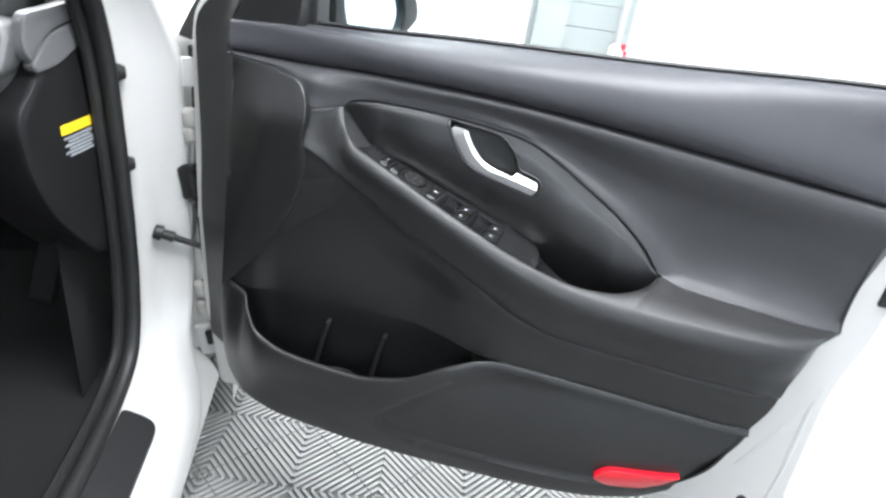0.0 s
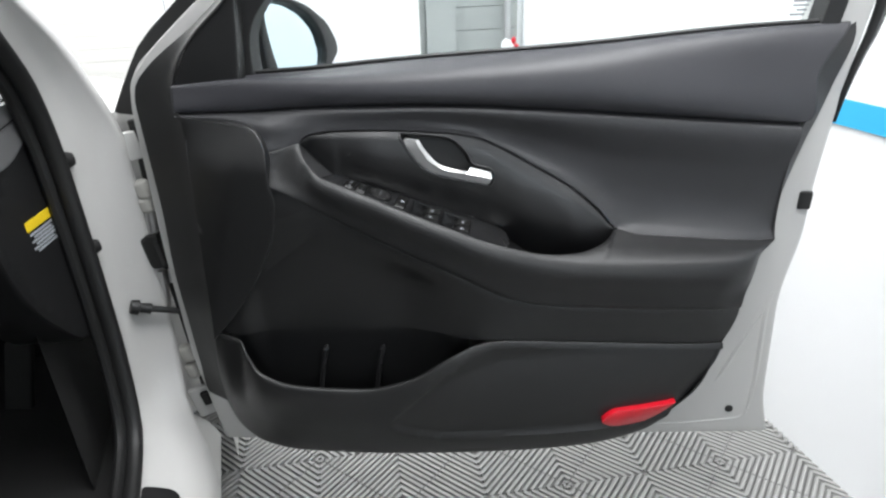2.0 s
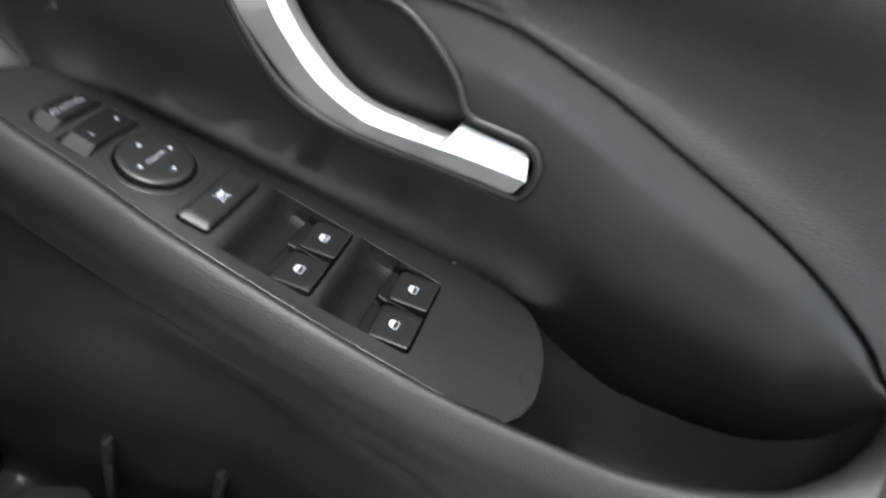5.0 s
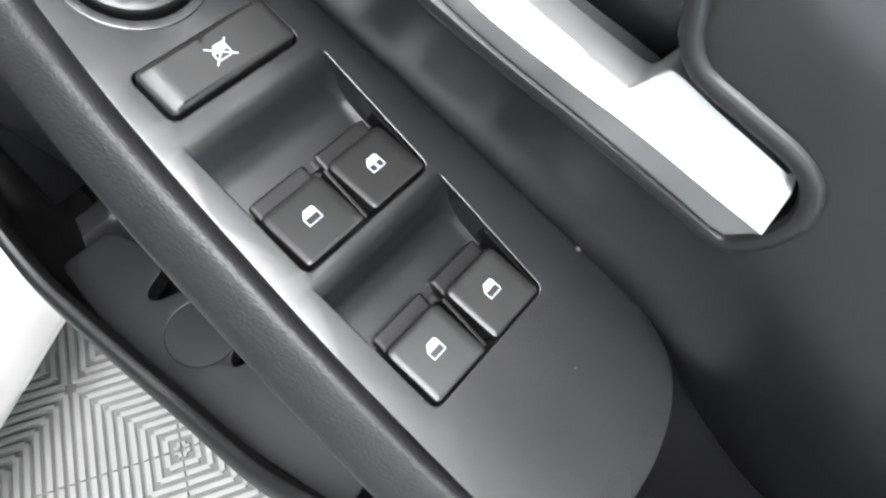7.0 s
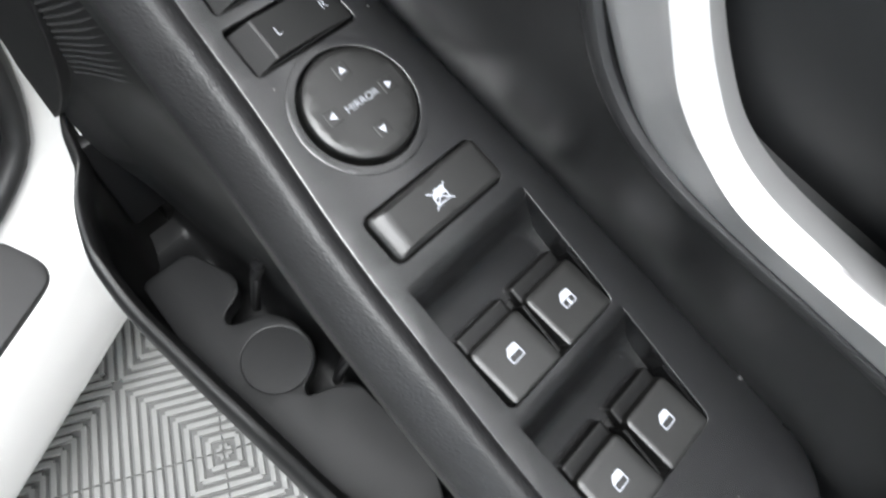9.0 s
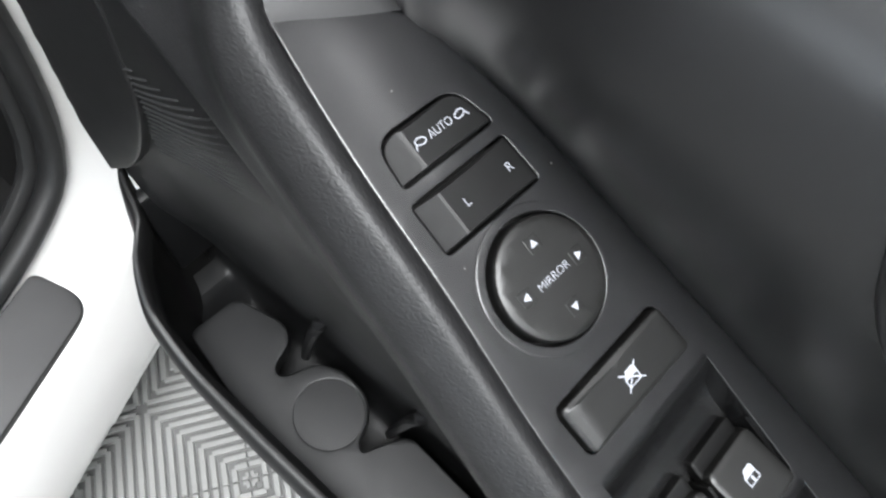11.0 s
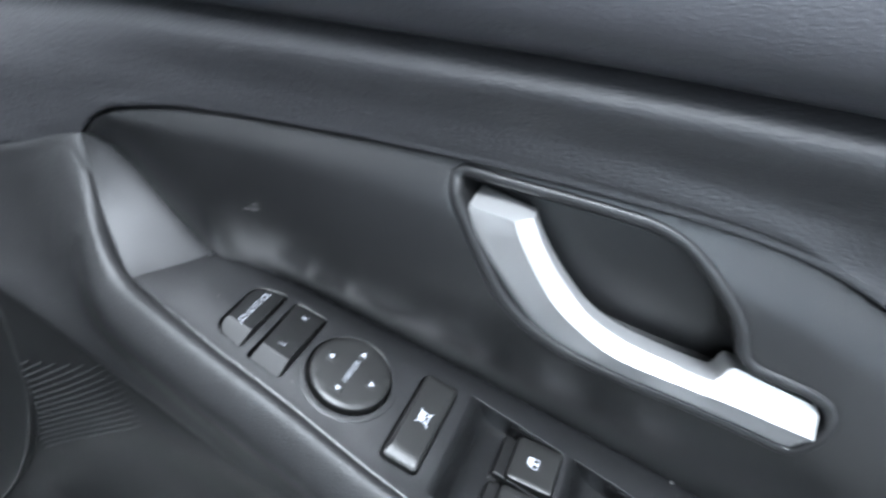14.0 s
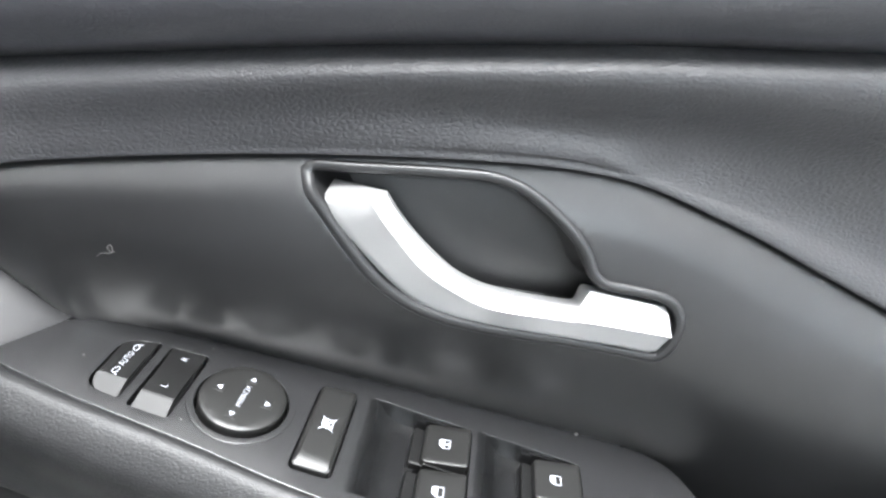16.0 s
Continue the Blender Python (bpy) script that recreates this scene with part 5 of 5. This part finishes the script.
on_door("mirror_sail", plate([sail], lambda a, b, h: (a, 0.020 - h + 0.03 * (b - 1.07), b), 0.006, -0.03, 0.004), M_LOWER, "black mirror corner trim")
corner = rounded([(-0.25, 1.26), (-0.317, 1.204), (-0.346, 1.180), (-0.378, 1.155), (-0.405, 1.129), (-0.423, 1.103), (-0.442, 1.074), (-0.459, 1.046), (-0.468, 1.031), (-0.38, 1.02), (-0.38, 1.09), (-0.20, 1.23)], 0.008, 3)
on_door("outer_mirror_sail", plate([corner], lambda a, b, h: (a, 0.090 - h, b), 0.004, -0.02, 0.004), M_RUBBER, "black outer mirror corner")
on_door("hinge_weatherstrip", tube([(-0.438, 0.088, 1.02), (-0.436, 0.088, 0.96), (-0.437, 0.088, 0.885), (-0.441, 0.088, 0.81), (-0.438, 0.088, 0.72), (-0.430, 0.088, 0.60), (-0.424, 0.088, 0.5)], 0.010, 8), M_RUBBER, "black rubber strip on the door edge")
strip_l = arc_line([(0.6435, 0.056, 1.20), (0.6435, 0.056, 1.163), (0.640, 0.056, 1.124), (0.633, 0.056, 1.089), (0.6255, 0.057, 1.042), (0.622, 0.058, 0.999)], 24)
strip_r = arc_line([(0.672, 0.062, 1.20), (0.662, 0.062, 1.163), (0.655, 0.062, 1.124), (0.644, 0.062, 1.089), (0.633, 0.062, 1.042), (0.626, 0.062, 0.999)], 24)
thicken(on_door("latch_weatherstrip", grid_mesh([strip_l, strip_l * 0.5 + strip_r * 0.5 - np.array((0, 0.004, 0)), strip_r], flip=True), M_RUBBER, "black rubber strip on the door edge"), -0.006)
rib = [(0.588, 0.049, 0.722), (0.583, 0.048, 0.69), (0.586, 0.046, 0.61), (0.588, 0.045, 0.54), (0.584, 0.044, 0.480), (0.575, 0.044, 0.466), (0.54, 0.044, 0.459), (0.432, 0.044, 0.449), (0.30, 0.044, 0.44)]
on_door("shell_rib", tube(arc_line(rib, 60).tolist(), 0.006, 8), M_WHITE, "pressed rib in the white shell")
on_door("shell_rib", tube([(0.586, 0.0485, 0.713), (0.558, 0.047, 0.637), (0.529, 0.045, 0.56), (0.50, 0.044, 0.51)], [0.006, 0.006, 0.006, 0.001], 8), M_WHITE)
on_door("window_seal", tube([(q[0], q[1] + 0.006, q[2] + 0.002) for q in span(SLOT)[10::6]], 0.0035, 6), M_RUBBER, "thin black window seal")
for i, w in enumerate((0.012, 0.026, 0.026, 0.020, 0.028)):
    on_door("glass_print", plate([[(0.576 - w, 1.170 - 0.006 * i), (0.576 - 0.002 * i, 1.170 - 0.006 * i), (0.576 - 0.002 * i, 1.1675 - 0.006 * i), (0.576 - w, 1.1675 - 0.006 * i)]], lambda a, b, h: (a, 0.0865 - h, b), 0.0002, 0.0, 0.00005), M_LABEL, "small grey glass marking")
on_door("shell_bump_stop", tube([(0.553, 0.056, 0.485), (0.553, 0.038, 0.485)], [0.011, 0.007], 12), M_RUBBER)
on_door("latch_slot", bevelled_box((0.606, 0.058, 0.880), (0.020, 0.030, 0.030), 0.004), M_RUBBER, "black door latch slot")
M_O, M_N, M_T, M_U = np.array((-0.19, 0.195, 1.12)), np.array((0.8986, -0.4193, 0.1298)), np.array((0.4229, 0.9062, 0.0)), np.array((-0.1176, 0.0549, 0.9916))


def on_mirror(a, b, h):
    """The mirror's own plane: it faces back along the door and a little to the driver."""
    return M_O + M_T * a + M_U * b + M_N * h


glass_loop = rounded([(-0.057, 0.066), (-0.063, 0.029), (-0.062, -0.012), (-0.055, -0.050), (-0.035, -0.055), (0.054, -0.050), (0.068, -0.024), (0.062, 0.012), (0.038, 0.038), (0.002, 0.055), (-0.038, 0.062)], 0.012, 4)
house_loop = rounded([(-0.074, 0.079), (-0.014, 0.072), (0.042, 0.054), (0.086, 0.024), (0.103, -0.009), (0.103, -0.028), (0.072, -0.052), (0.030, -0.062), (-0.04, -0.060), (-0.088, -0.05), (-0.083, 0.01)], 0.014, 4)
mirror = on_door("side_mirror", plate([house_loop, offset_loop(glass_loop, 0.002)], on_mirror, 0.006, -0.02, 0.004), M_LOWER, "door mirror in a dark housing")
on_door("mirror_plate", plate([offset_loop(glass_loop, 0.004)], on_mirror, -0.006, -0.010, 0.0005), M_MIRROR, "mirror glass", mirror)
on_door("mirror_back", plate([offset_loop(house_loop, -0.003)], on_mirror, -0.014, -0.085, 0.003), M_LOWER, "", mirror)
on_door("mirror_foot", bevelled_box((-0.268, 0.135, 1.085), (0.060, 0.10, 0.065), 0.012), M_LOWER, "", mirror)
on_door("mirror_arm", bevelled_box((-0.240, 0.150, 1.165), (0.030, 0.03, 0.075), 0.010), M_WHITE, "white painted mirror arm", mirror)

# ---- floor tiles ----
TS, TA = 0.25, radians(56.3)
A_DIR, B_DIR = Vector((math.cos(TA), math.sin(TA), 0)), Vector((math.sin(TA), -math.cos(TA), 0))
T0 = Vector((0.292, 0.128, FZ))


def tile_mesh():
    """Ribs run square to each edge in four triangles, 20 to a side."""
    verts, faces = [], []

    def rib(x0, x1, y0, y1, turn):
        k = len(verts)
        w, top, low = 0.0032, 0.0, -0.0065
        for (x, y, z) in ((x0, y0 - w - 0.0012, low), (x1, y0 - w - 0.0012, low), (x1, y0 + w + 0.0012, low), (x0, y0 + w + 0.0012, low), (x0, y0 - w, top), (x1, y0 - w, top), (x1, y0 + w, top), (x0, y0 + w, top)):
            for _ in range(turn):
                x, y = -y, x
            verts.append((x, y, z))
        faces.extend([(k + 4, k + 5, k + 6, k + 7), (k, k + 1, k + 5, k + 4), (k + 1, k + 2, k + 6, k + 5), (k + 2, k + 3, k + 7, k + 6), (k + 3, k, k + 4, k + 7)])
    for turn in range(4):
        for i in range(20):
            y = -TS / 2 + TS / 20 * (i + 0.5)
            rib(abs(y) + 0.001, TS / 2 - 0.0012, y, y, turn)
    me_ = bpy.data.meshes.new("floor_tile")
    me_.from_pydata(verts, [], faces)
    me_.materials.append(M_TILE)
    return me_


tile = tile_mesh()
tile_rot = Matrix.Rotation(TA, 4, "Z")
for i in range(-9, 5):
    for j in range(-6, 8):
        c = T0 + A_DIR * (TS * (i + 0.5)) + B_DIR * (TS * (j + 0.5))
        if c.dot(SIDE_N) > Vector((0.30, 2.05, 0)).dot(SIDE_N) + 0.13 or c.dot(SIDE) < -1.9 or c.dot(SIDE) > 2.2 or (c - HINGE).dot(E_OUT) < -0.55:
            continue
        o = new("floor_tile", tile)
        o.parent = floor
        o.matrix_world = Matrix.Translation((c.x, c.y, FZ)) @ tile_rot
